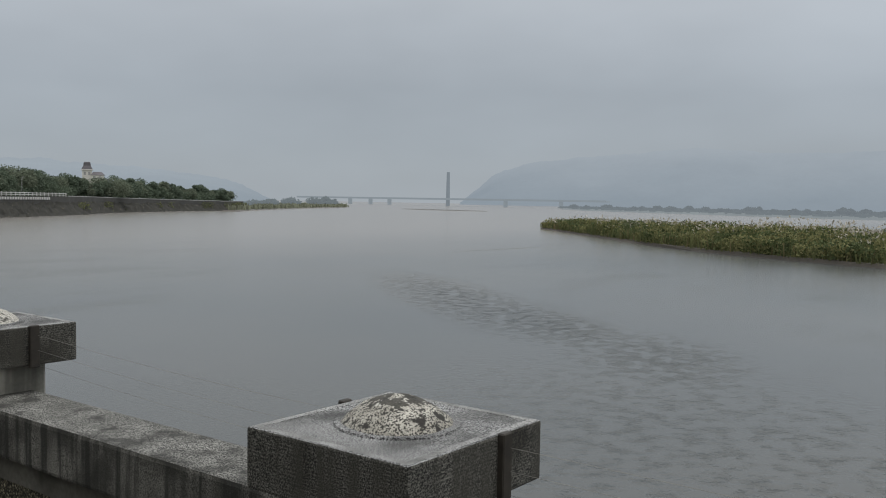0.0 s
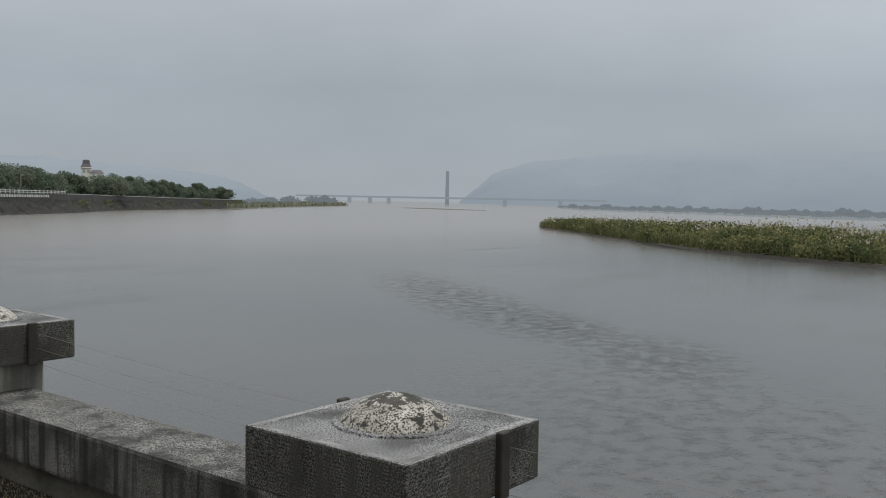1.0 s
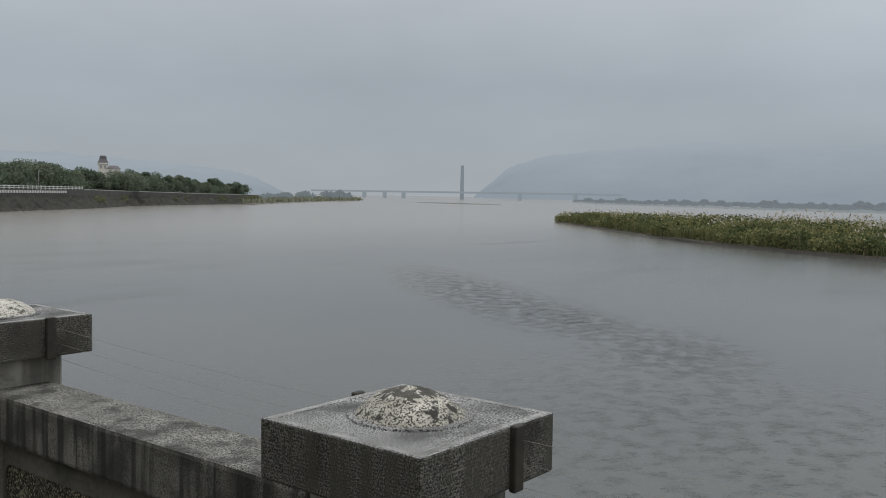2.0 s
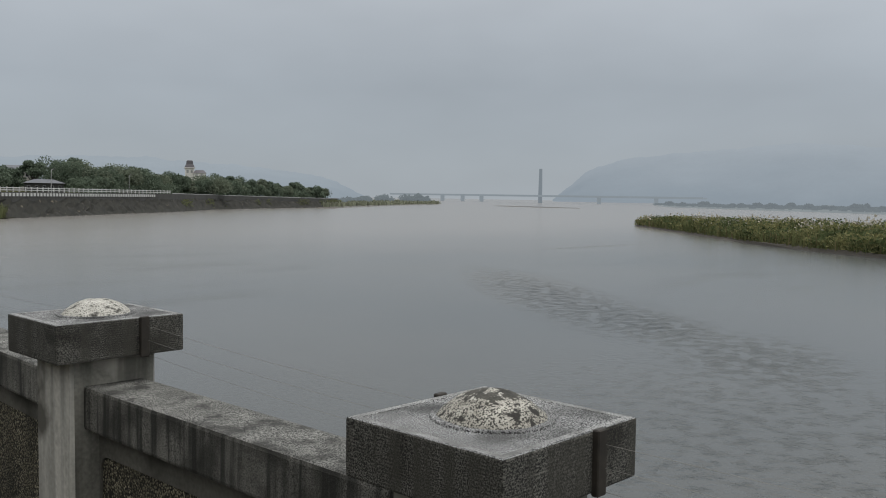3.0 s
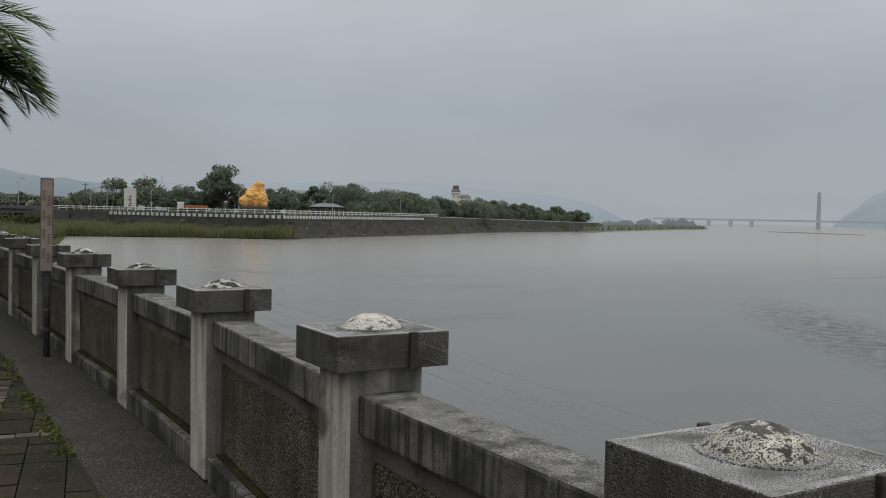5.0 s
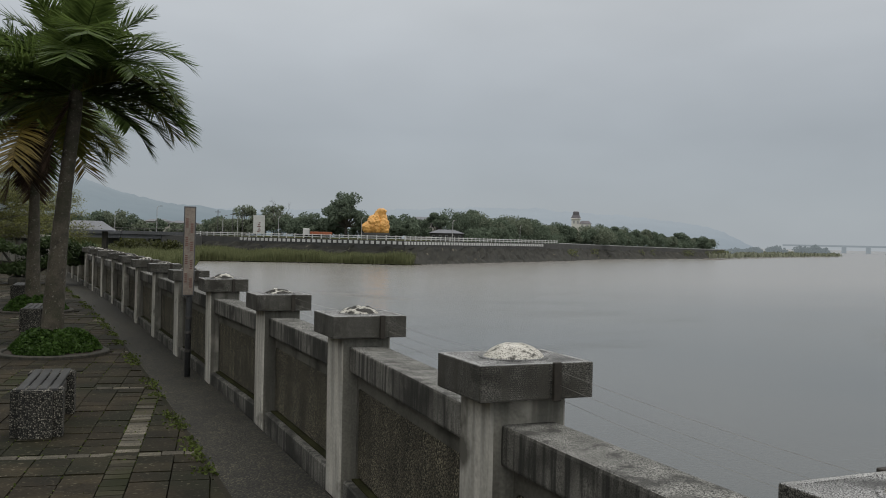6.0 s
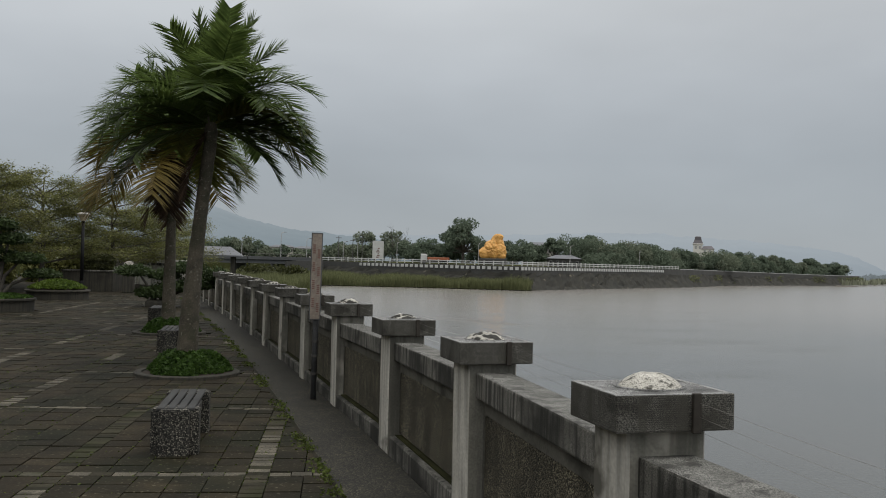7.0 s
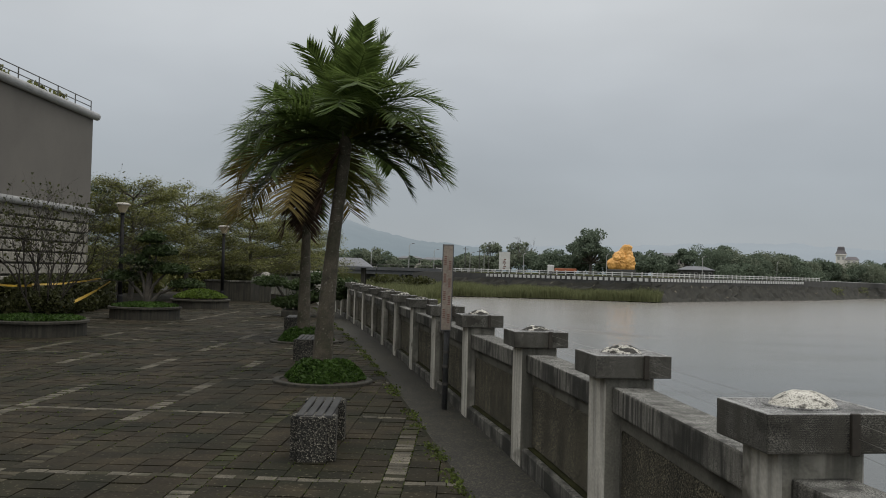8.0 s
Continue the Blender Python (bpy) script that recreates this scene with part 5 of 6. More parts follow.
# town trees beyond the road bridge
for i in range(26):
    a = -13 + i * 0.88 + rs.uniform(-0.3, 0.3)
    h = rs.uniform(5, 8.5) * (1.45 if i in (16, 17) else 1)
    bank_tree(*polar(a, rs.uniform(330, 390)), h, h * rs.uniform(1.0, 1.5), 100 + i, FAR_LEAF_PALE if i % 2 else FAR_LEAF, 0.3, 1300, 0.6, "misty tree beyond the road bridge", "trees beyond the bridge")
# land under them
bm = box(-420, 24, 262, 900, -4.5, 0.3)
tagged(part("town_ground", bm, GRASSLAND), "low land beyond the road bridge", "ground", kind="structure")

# scrub along the top of the bank
pts, zs = [], []
for x, y, h in along(offset_line(FOOT, 11.0), 0.5):
    k = noise.noise(Vector((x * 0.08, y * 0.08, 1.0)))
    if 24.0 < math.degrees(math.atan2(x, y)) < 38.9:
        for q in range(26):
            pts.append((x + rs.uniform(-3, 3), y + rs.uniform(-3, 3)))
            zs.append(ROAD_Z - sink(x, y) + rs.uniform(0, 3.4 + 1.8 * k))
v, f = leaf_cloud(np.column_stack([np.array(pts), np.array(zs)]), 0.42, np.random.default_rng(141))
tagged(mesh_ob("bank_scrub", v, f, FAR_LEAF), "dense green scrub along the bank road", "scrub", kind="stuff")

# weeds on the stones of the revetment, thicker towards the bend
pts = []
for x, y, h in along(offset_line(FOOT, 2.0), 0.5):
    az = math.degrees(math.atan2(x, y))
    if az > 19 and noise.noise(Vector((x * 0.11, y * 0.11, 4.0))) > 0.32 - 0.028 * max(az - 24, 0):
        for q in range(9):
            up = rs.uniform(0, 1)
            pts.append((x + rs.uniform(-0.8, 0.8) + up * 1.0, y + rs.uniform(-0.8, 0.8) + up * 1.6, -3.7 + 3.0 * up + rs.uniform(0, 0.5)))
v, f = leaf_cloud(np.array(pts), 0.34, np.random.default_rng(142))
tagged(mesh_ob("revetment_weeds", v, f, REED), "olive weeds growing on the stone revetment", "weeds", kind="stuff")

# ---- golden statue on its dark base ----
GOLD = material("golden_paint", (0.78, 0.42, 0.11), (0.52, 0.25, 0.06), rough=0.45, scale=0.8, fine=5, bump=0.3, depth=0.05, metal=0.0)
gx, gy = polar(17.8, 232)
bm = bmesh.new()
bmesh.ops.create_icosphere(bm, subdivisions=5, radius=1.0)
heart = Vector((0.3, 0, 2.4))
LUMPS = ((-0.8, 0, 1.6, 3.3, 1.9, 1.9), (0.1, 0, 3.0, 2.7, 1.7, 2.2), (1.2, 0, 4.6, 1.9, 1.4, 1.9), (1.5, -0.3, 6.1, 1.5, 1.1, 0.8), (2.0, -0.5, 2.0, 1.9, 1.5, 2.4),
         (-2.2, -0.6, 1.3, 1.6, 1.3, 1.7), (2.6, -0.8, 0.7, 1.3, 1.2, 1.0), (0.4, -1.3, 2.2, 1.0, 0.9, 2.6), (-1.0, -1.2, 3.0, 1.2, 0.8, 0.9), (2.5, -0.4, 4.0, 0.7, 0.8, 1.0))
for v in bm.verts:
    way, far = v.co.normalized(), 0.6
    for x, y, z, rx, ry, rz in LUMPS:
        d, o = Vector((way.x / rx, way.y / ry, way.z / rz)), Vector(((heart.x - x) / rx, (heart.y - y) / ry, (heart.z - z) / rz))
        qa, qb, qc = d.dot(d), d.dot(o), o.dot(o) - 1
        if qb * qb - qa * qc > 0:
            far = max(far, (math.sqrt(qb * qb - qa * qc) - qb) / qa)
    v.co = heart + way * far
    v.co += way * 0.22 * noise.noise(v.co * 1.4) + way * 0.14 * noise.noise(v.co * 3.2)
    v.co = Vector((v.co.x * 0.9, v.co.y * 0.9, max(v.co.z, 0.0) * 0.93))
statue = part("statue", bm, GOLD, m=pose(gx, gy, ROAD_Z + 1.75, 0, 0, -17))
tagged(statue, "large seated golden painted statue behind the railing", "statue")
tagged(part("dark_plinth", box(-3.6, 3.6, -2.4, 2.4, 0, 1.8, 0.1), BANK_WALL, m=pose(gx, gy, ROAD_Z, 0, 0, -17)), "dark low stone base of the golden statue", "plinth")

# billboard, lamps, truck and houses behind the railing
x, y = polar(10.5, 258)
bill = thing("billboard", "tall white billboard with faded dark marks", "billboard", pose(x, y, ROAD_Z - 0.1, 0, 0, -10))
for xx in (-1.1, 1.1):
    part("post", tube([(xx, 0.15, 0), (xx, 0.15, 5.9)], 0.10, 8), METAL, bill)
part("panel", box(-1.6, 1.6, -0.08, 0.05, 1.0, 6.2, 0.02), WHITE_PAINT, bill)
for k in range(6):
    part("mark", box(-0.5 + 0.2 * (k % 3), 0.2 + 0.25 * (k % 2), -0.095, -0.085, 1.4 + k * 0.5, 1.7 + k * 0.5), RED_PAINT, bill, "faded brown marks")


def road_lamp(x, y, h, rz, z0=ROAD_Z):
    t = thing("road_lamp", "slim grey road lamp on the far side", "street lamp", pose(x, y, z0 - 0.05, 0, 0, rz), "road lamps")
    part("pole", tube([(0, 0, 0), (0, 0, h * 0.9), (0.25, 0, h * 0.98), (0.9, 0, h)], [0.10, 0.07, 0.06, 0.05], 6), PIPE_WHITE, t)
    part("lamp_head", box(0.8, 1.5, -0.12, 0.12, h - 0.04, h + 0.08, 0.02), METAL, t)


for i, (a, d) in enumerate(((16.9, 226), (11.7, 240), (9.2, 255), (22.7, 232), (27.0, 285), (8.3, 250))):
    road_lamp(*polar(a, d), 5.6, 30)
BRIDGE_LINE = [(-110, 205), (-60, 221), (-18, 234), (8, 243), (26, 250)]
for i, (a, q, h) in enumerate(((-2.6, 236, 4.5), (-0.5, 238, 5.0), (2.0, 240, 4.6), (4.4, 243, 6.6), (6.0, 246, 5.2))):
    x, y = polar(a, q)
    road_lamp(x, y, h, 20, 2.1)

x, y = polar(14.2, 233)
truck = thing("tipper_truck", "orange tipper truck parked behind the railing", "truck", pose(x, y, ROAD_Z + 0.02, 0, 0, -12))
ORANGE = material("orange_truck_paint", (0.40, 0.12, 0.05), (0.26, 0.08, 0.035), rough=0.5, scale=1, fine=8, bump=0.05)
TYRE = material("black_rubber", (0.015, 0.015, 0.015), rough=0.9, bump=0)
part("cargo_bed", box(-2.2, 3.4, -1.15, 1.15, 0.95, 1.7, 0.06), ORANGE, truck, "orange steel bed")
cab = part("cab", box(-4.0, -2.35, -1.1, 1.1, 0.55, 2.5, 0.2, seg=2), WHITE_PAINT, truck, "white cab")
part("windscreen", box(-4.02, -3.4, -0.9, 0.9, 1.55, 2.2, 0.02), TYRE, cab)
part("chassis", box(-3.9, 3.3, -0.5, 0.5, 0.5, 0.94), TYRE, truck)
for xx in (-3.1, 1.3, 2.5):
    for yy in (-1.0, 1.0):
        part("wheel", tube([(xx, yy - 0.15, 0.5), (xx, yy + 0.15, 0.5)], 0.5, 14), TYRE, truck)


def house_block(x, y, z, w, d, h, roof, wall_mat, roof_mat, rz, label, cols=4, rows=2):
    t = thing("house", label, "house", pose(x, y, z, 0, 0, rz), "far houses")
    part("wall", box(-w / 2, w / 2, -d / 2, d / 2, 0, h), wall_mat, t)
    bm = bmesh.new()
    e = 0.5
    lo = [bm.verts.new(q) for q in ((-w / 2 - e, -d / 2 - e, h), (w / 2 + e, -d / 2 - e, h), (w / 2 + e, d / 2 + e, h), (-w / 2 - e, d / 2 + e, h))]
    hi = [bm.verts.new(q) for q in ((-w / 4, 0, h + roof), (w / 4, 0, h + roof))]
    bm.faces.new(lo[::-1])
    bm.faces.new((lo[0], lo[1], hi[1], hi[0]))
    bm.faces.new((lo[2], lo[3], hi[0], hi[1]))
    bm.faces.new((lo[1], lo[2], hi[1]))
    bm.faces.new((lo[3], lo[0], hi[0]))
    part("roof", bm, roof_mat, t)
    for i in range(cols):
        for j in range(rows):
            x0 = -w / 2 + w * (i + 0.3) / cols
            z0 = h * (j + 0.35) / rows
            win = part("window", box(x0, x0 + w * 0.4 / cols, -d / 2 - 0.05, -d / 2 + 0.1, z0, z0 + h * 0.4 / rows), PIPE_WHITE, t)
            part("pane", box(x0 + 0.08, x0 + w * 0.4 / cols - 0.08, -d / 2 - 0.07, -d / 2 - 0.052, z0 + 0.08, z0 + h * 0.4 / rows - 0.08), TYRE, win)
    return t


GREY_ROOF = material("blue_grey_roof", (0.15, 0.155, 0.17), (0.09, 0.095, 0.105), rough=0.6, scale=0.6, fine=6, bump=0.1)
PALE_WALL = material("pale_house_wall", (0.42, 0.40, 0.36), (0.30, 0.285, 0.25), rough=0.9, scale=0.3, fine=4, bump=0.05)
house_block(*polar(20.7, 275), ROAD_Z - 0.1, 9, 8, 6.2, 1.2, PALE_WALL, GREY_ROOF, -20, "pale two-storey house among the bank trees")
house_block(*polar(22.3, 252), ROAD_Z - 0.1, 9, 6, 2.4, 1.0, BANK_WALL, GREY_ROOF, -20, "low grey house with blue-grey roof behind the railing", 5, 1)
for i in range(9):
    a = -3 + i * 1.5
    house_block(*polar(a, 400 + 12 * (i % 3)), 0.2, 12, 8, 4.5 + 2.2 * ((i * 7) % 4) / 3, 1.0, PALE_WALL, GREY_ROOF, -a, "pale misty house beyond the road bridge", 4, 2)

# tower house above the trees
MIST_WALL = material("cream_tower_wall", (0.80, 0.77, 0.72), (0.68, 0.65, 0.60), rough=0.9, scale=0.3, fine=3, bump=0.05)
TOWER_ROOF = material("dark_slate_roof", (0.14, 0.13, 0.138), (0.09, 0.084, 0.09), rough=0.8, scale=0.6, fine=6, bump=0.1)
x, y = polar(30.5, 424)
tower = thing("tower_house", "cream tower with dark mansard roof above the trees", "house", pose(x, y, ROAD_Z - 0.1, 0, 0, -30))
part("tower_wall", box(-2.0, 2.0, -2, 2, 0, 11.6, 0.05), MIST_WALL, tower)
part("cornice", box(-2.4, 2.4, -2.4, 2.4, 11.6, 12.0, 0.05), MIST_WALL, tower)
bm = bmesh.new()
ring = [[bm.verts.new((sx * r, sy * r, z)) for sx, sy in ((-1, -1), (1, -1), (1, 1), (-1, 1))] for r, z in ((2.3, 12.0), (1.55, 13.6), (1.35, 15.0), (0.9, 15.3))]
for a, b2 in zip(ring, ring[1:]):
    for k in range(4):
        bm.faces.new((a[k], a[(k + 1) % 4], b2[(k + 1) % 4], b2[k]))
bm.faces.new(ring[-1])
part("mansard_roof", bm, TOWER_ROOF, tower, "dark slate mansard roof")
part("wing", box(1.6, 7.0, -3, 3, 0, 9.6, 0.05), MIST_WALL, tower)
bm = bmesh.new()
lo = [bm.verts.new(q) for q in ((1.4, -3.3, 9.6), (7.3, -3.3, 9.6), (7.3, 3.3, 9.6), (1.4, 3.3, 9.6))]
hi = [bm.verts.new(q) for q in ((2.6, 0, 11.0), (6.0, 0, 11.0))]
for q in ((lo[0], lo[1], hi[1], hi[0]), (lo[2], lo[3], hi[0], hi[1]), (lo[1], lo[2], hi[1]), (lo[3], lo[0], hi[0]), tuple(lo[::-1])):
    bm.faces.new(q)
part("wing_roof", bm, TOWER_ROOF, tower)
for xx, z in ((-0.9, 9.6), (0.9, 9.6), (3.0, 7.8), (5.2, 7.8)):
    win = part("window", box(xx - 0.45, xx + 0.45, -3.08 if xx > 2 else -2.08, -2.9 if xx > 2 else -1.9, z, z + 1.3), PIPE_WHITE, tower)

# ---- road bridge on the near side ----
DECK = material("grey_bridge_concrete", (0.11, 0.115, 0.12), (0.06, 0.063, 0.066), rough=0.9, scale=0.2, fine=3, bump=0.1, streak=((0.06, 0.06, 0.06), 0.4))
road_bridge = thing("road_bridge", "low grey concrete road bridge over the side channel", "bridge")
for (ax, ay), (bx, by) in zip(BRIDGE_LINE, BRIDGE_LINE[1:]):
    d = Vector((bx - ax, by - ay))
    ang = math.degrees(math.atan2(d.y, d.x))
    part("deck", box(0, d.length, -5, 5, 0.2, 1.75), DECK, road_bridge, m=pose(ax, ay, 0, 0, 0, ang))
    part("deck_edge", box(0, d.length, -5.4, -5.0, 1.2, 2.05, 0.03), DECK, road_bridge, m=pose(ax, ay, 0.0, 0, 0, ang))
    part("handrail", tube([(0, -5.2, 2.75), (d.length, -5.2, 2.75)], 0.06, 6), METAL, road_bridge, m=pose(ax, ay, 0, 0, 0, ang))
    for k in range(int(d.length / 3)):
        part("rail_post", box(k * 3, k * 3 + 0.12, -5.26, -5.14, 2.05, 2.75), METAL, road_bridge, m=pose(ax, ay, 0, 0, 0, ang))
    part("pier", box(0, 1.2, -4, 4, -4.6, 0.2, 0.1), DECK, road_bridge, m=pose(ax, ay, 0, 0, 0, ang))
part("abutment", box(-8, 3, -6, 6, -4.6, 1.2, 0.1), BANK_WALL, road_bridge, m=pose(26, 250, 0, 0, 0, 15))

# pavilion on the flat past the promenade
pav = thing("pavilion", "small open pavilion with grey hipped roof", "pavilion", pose(0.9, 62, WATER_Z + 0.3, 0, 0, -4))
bm = bmesh.new()
lo = [bm.verts.new(q) for q in ((-2.0, -1.8, 5.72), (1.2, -1.8, 5.72), (1.2, 1.8, 5.72), (-2.0, 1.8, 5.72))]
mid = [bm.verts.new((q.co.x, q.co.y, 5.8)) for q in lo]
hi = [bm.verts.new(q) for q in ((-1.3, 0, 6.38), (0.4, 0, 6.38))]
for k in range(4):
    bm.faces.new((lo[k], lo[(k + 1) % 4], mid[(k + 1) % 4], mid[k]))
for q in ((mid[0], mid[1], hi[1], hi[0]), (mid[2], mid[3], hi[0], hi[1]), (mid[1], mid[2], hi[1]), (mid[3], mid[0], hi[0]), tuple(lo[::-1])):
    bm.faces.new(q)
part("roof", bm, GREY_ROOF, pav, "blue-grey hipped roof")
for xx in (-1.7, 0.6):
    for yy in (-1.3, 1.3):
        part("post", box(xx - 0.13, xx + 0.13, yy - 0.13, yy + 0.13, 0, 5.76), STONE, pav)
part("floor_slab", box(-2.0, 1.2, -1.8, 1.8, -0.3, 0.1, 0.03), STONE, pav)
hedge("bank_shrubs", "dark shrubs on the river flat by the bridge", 7, 21, 196, 206, WATER_Z + 0.1, WATER_Z + 3.6, 77, 5000, HEDGE_LEAF, 0.5, 1.2)

# leafless tree and poles behind the billboard
rng = np.random.default_rng(131)
bare = thing("bare_tree", "thin leafless tree behind the billboard", "tree", pose(*polar(11.5, 262), ROAD_Z - 0.1))
bm, tips = bmesh.new(), []
twig(Vector((0, 0, 0)), Vector((0.15, 0, 1)), 5.2, 0.16, 0)
twig(Vector((0.3, 0, 2.5)), Vector((0.4, 0, 1)).normalized(), 4.6, 0.11, 1)
part("branchwork", bm, BARK, bare)
for i, (a, d2, h) in enumerate(((8.0, 262, 7.5), (8.9, 268, 7.0), (9.5, 262, 8.5), (10.9, 270, 8.0))):
    t = thing("utility_pole", "slim grey utility pole behind the railing", "pole", pose(*polar(a, d2), ROAD_Z - 0.1), "utility poles")
    part("pole", tube([(0, 0, 0), (0, 0, h)], [0.14, 0.09], 6), METAL, t)
    part("crossarm", box(-0.8, 0.8, -0.06, 0.06, h - 0.7, h - 0.55), METAL, t)

# white car parked past the planters
car = thing("car", "white car parked past the planters", "car", pose(-8.9, 60.5, -0.03, 0, 0, 15))
CAR_PAINT = material("white_car_paint", (0.62, 0.62, 0.62), (0.5, 0.5, 0.5), rough=0.3, bump=0)
CAR_GLASS = material("dark_car_glass", (0.02, 0.022, 0.025), (0.015, 0.016, 0.018), rough=0.1, bump=0)
part("body", box(-2.1, 2.1, -0.85, 0.85, 0.3, 0.85, 0.12, seg=3), CAR_PAINT, car)
bm = box(-1.2, 1.3, -0.75, 0.75, 0.83, 1.42, 0.1, seg=2)
for v in bm.verts:
    if v.co.z > 1.2:
        v.co.x *= 0.72
part("cabin", bm, CAR_PAINT, car)
for yy in (-0.765, 0.765):
    part("side_window", box(-0.85, 0.95, yy - 0.01, yy + 0.01, 0.95, 1.28, 0.004), CAR_GLASS, car)
for xx in (-1.3, 1.3):
    for yy in (-0.78, 0.78):
        w = part("wheel", tube([(xx, yy - 0.1, 0.32), (xx, yy + 0.1, 0.32)], 0.32, 16), TYRE, car)
        part("rim", tube([(xx, yy - 0.11, 0.32), (xx, yy + 0.11, 0.32)], 0.18, 12), METAL, w)

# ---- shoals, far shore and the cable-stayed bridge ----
# concrete of the far bridge, its paleness a painted haze glow
MIST_CONCRETE = distant("far_concrete_haze_glow", (0.08, 0.09, 0.095), (0.21, 0.24, 0.262))
SAND = material("wet_shoal_sand", (0.16, 0.155, 0.14), (0.10, 0.10, 0.09), rough=0.8, scale=0.05, fine=0.6, bump=0.1)
# spit grass with haze mixed into its base colour
MIST_GRASS = leafy("haze_paled_grass", (0.27, 0.28, 0.195), (0.19, 0.20, 0.145), 0.9)


def shoal(name, label, pts, h, mat):
    bm = bmesh.new()
    cx2, cy2 = sum(p[0] for p in pts) / len(pts), sum(p[1] for p in pts) / len(pts)
    lo = [bm.verts.new((x, y, WATER_Z - 0.1)) for x, y in pts]
    hi = [bm.verts.new((x + (cx2 - x) * 0.08, y + (cy2 - y) * 0.08, WATER_Z + h)) for x, y in pts]
    for i in range(len(pts)):
        j = (i + 1) % len(pts)
        bm.faces.new((lo[i], lo[j], hi[j], hi[i]))
    bm.faces.new(hi)
    bmesh.ops.triangulate(bm, faces=bm.faces)
    bmesh.ops.recalc_face_normals(bm, faces=bm.faces)
    return tagged(part(name, bm, mat), label, "shoal", kind="structure")


SPIT = [polar(a, d) for a, d in ((38.6, 430), (39.4, 445), (42.0, 560), (44.5, 690), (46.1, 780), (45.5, 900), (42, 900), (38.5, 560))]
shoal("spit", "low grassy spit reaching into the river", SPIT, 0.5, SAND)
rng = np.random.default_rng(95)
pts = inside(SPIT, 6000, rng)
v, f, tip = blades(pts, WATER_Z + 0.4, 2.3, 1.1, rng, 0.6)
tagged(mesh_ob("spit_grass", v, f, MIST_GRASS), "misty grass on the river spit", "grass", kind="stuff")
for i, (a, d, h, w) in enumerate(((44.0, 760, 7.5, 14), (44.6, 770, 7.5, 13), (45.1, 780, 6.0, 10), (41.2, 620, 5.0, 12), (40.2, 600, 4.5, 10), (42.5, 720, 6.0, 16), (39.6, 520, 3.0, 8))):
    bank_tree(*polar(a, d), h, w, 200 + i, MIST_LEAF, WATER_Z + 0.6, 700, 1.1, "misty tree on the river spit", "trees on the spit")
shoal("mud_bar", "dark wet mud bar off the spit", [polar(a, d) for a, d in ((38.2, 415), (39.4, 420), (39.6, 440), (38.4, 440))], 0.25, MUD)
shoal("mud_bar", "thin dark mud bar in the river", [polar(a, d) for a, d in ((49.4, 700), (52.0, 640), (55.0, 620), (55.0, 640), (52.0, 665), (49.6, 720))], 0.3, SAND)
FAR_SHORE = [polar(a, d) for a, d in ((59.3, 1150), (61, 900), (66, 760), (72, 640), (80, 560), (90, 520), (98, 520), (98, 1500), (70, 1500), (60, 1400))]
# the shore's haze is emission in its material
shoal("far_shore", "low misty far shore", FAR_SHORE, 1.4, distant("shore_haze_glow", (0.06, 0.066, 0.06), (0.19, 0.215, 0.232)))
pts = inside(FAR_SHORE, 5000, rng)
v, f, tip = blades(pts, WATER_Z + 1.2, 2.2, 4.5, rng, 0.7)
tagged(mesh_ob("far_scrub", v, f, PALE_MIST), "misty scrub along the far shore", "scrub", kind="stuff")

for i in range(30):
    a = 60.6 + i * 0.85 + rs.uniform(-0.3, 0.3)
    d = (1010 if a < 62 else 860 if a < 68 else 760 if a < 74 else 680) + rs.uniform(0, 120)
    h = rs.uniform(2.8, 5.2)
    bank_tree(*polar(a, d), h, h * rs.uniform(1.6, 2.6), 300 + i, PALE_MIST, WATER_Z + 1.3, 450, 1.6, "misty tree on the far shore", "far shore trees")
for i, a in enumerate((69.5, 73.4, 76.0)):
    house_block(*polar(a, 930 + 20 * i), WATER_Z + 1.2, 9, 6, 3.2, 0.8, PIPE_WHITE, MIST_CONCRETE, -a, "small white building on the far shore", 0, 0)

# cable-stayed bridge: one pylon, long low deck on piers
far_bridge = thing("cable_bridge", "misty long river bridge with one tall pylon", "bridge")
p0, p1 = Vector((*polar(43.0, 1720), 0)), Vector((*polar(62.5, 1330), 0))
d = p1 - p0
ang = math.degrees(math.atan2(d.y, d.x))
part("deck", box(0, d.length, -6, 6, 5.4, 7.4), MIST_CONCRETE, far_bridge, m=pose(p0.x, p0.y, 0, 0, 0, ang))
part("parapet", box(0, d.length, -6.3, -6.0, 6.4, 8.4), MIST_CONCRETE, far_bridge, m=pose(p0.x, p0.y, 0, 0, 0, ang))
dirn = d.normalized()


def reach_at(az):
    """How far along the bridge it crosses an azimuth."""
    return min(range(0, int(d.length)), key=lambda q: abs(math.degrees(math.atan2((p0 + dirn * q).x, (p0 + dirn * q).y)) - az))


best = reach_at(52.4)
for az in (46.2, 47.5, 48.7, 56.1, 59.6):
    s = reach_at(az)
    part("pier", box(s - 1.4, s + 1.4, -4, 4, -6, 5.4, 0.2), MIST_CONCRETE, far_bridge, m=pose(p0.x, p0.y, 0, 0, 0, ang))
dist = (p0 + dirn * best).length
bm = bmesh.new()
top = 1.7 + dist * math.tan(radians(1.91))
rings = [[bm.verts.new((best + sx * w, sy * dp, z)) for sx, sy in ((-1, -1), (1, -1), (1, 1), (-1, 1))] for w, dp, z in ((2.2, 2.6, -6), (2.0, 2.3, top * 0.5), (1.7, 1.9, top))]
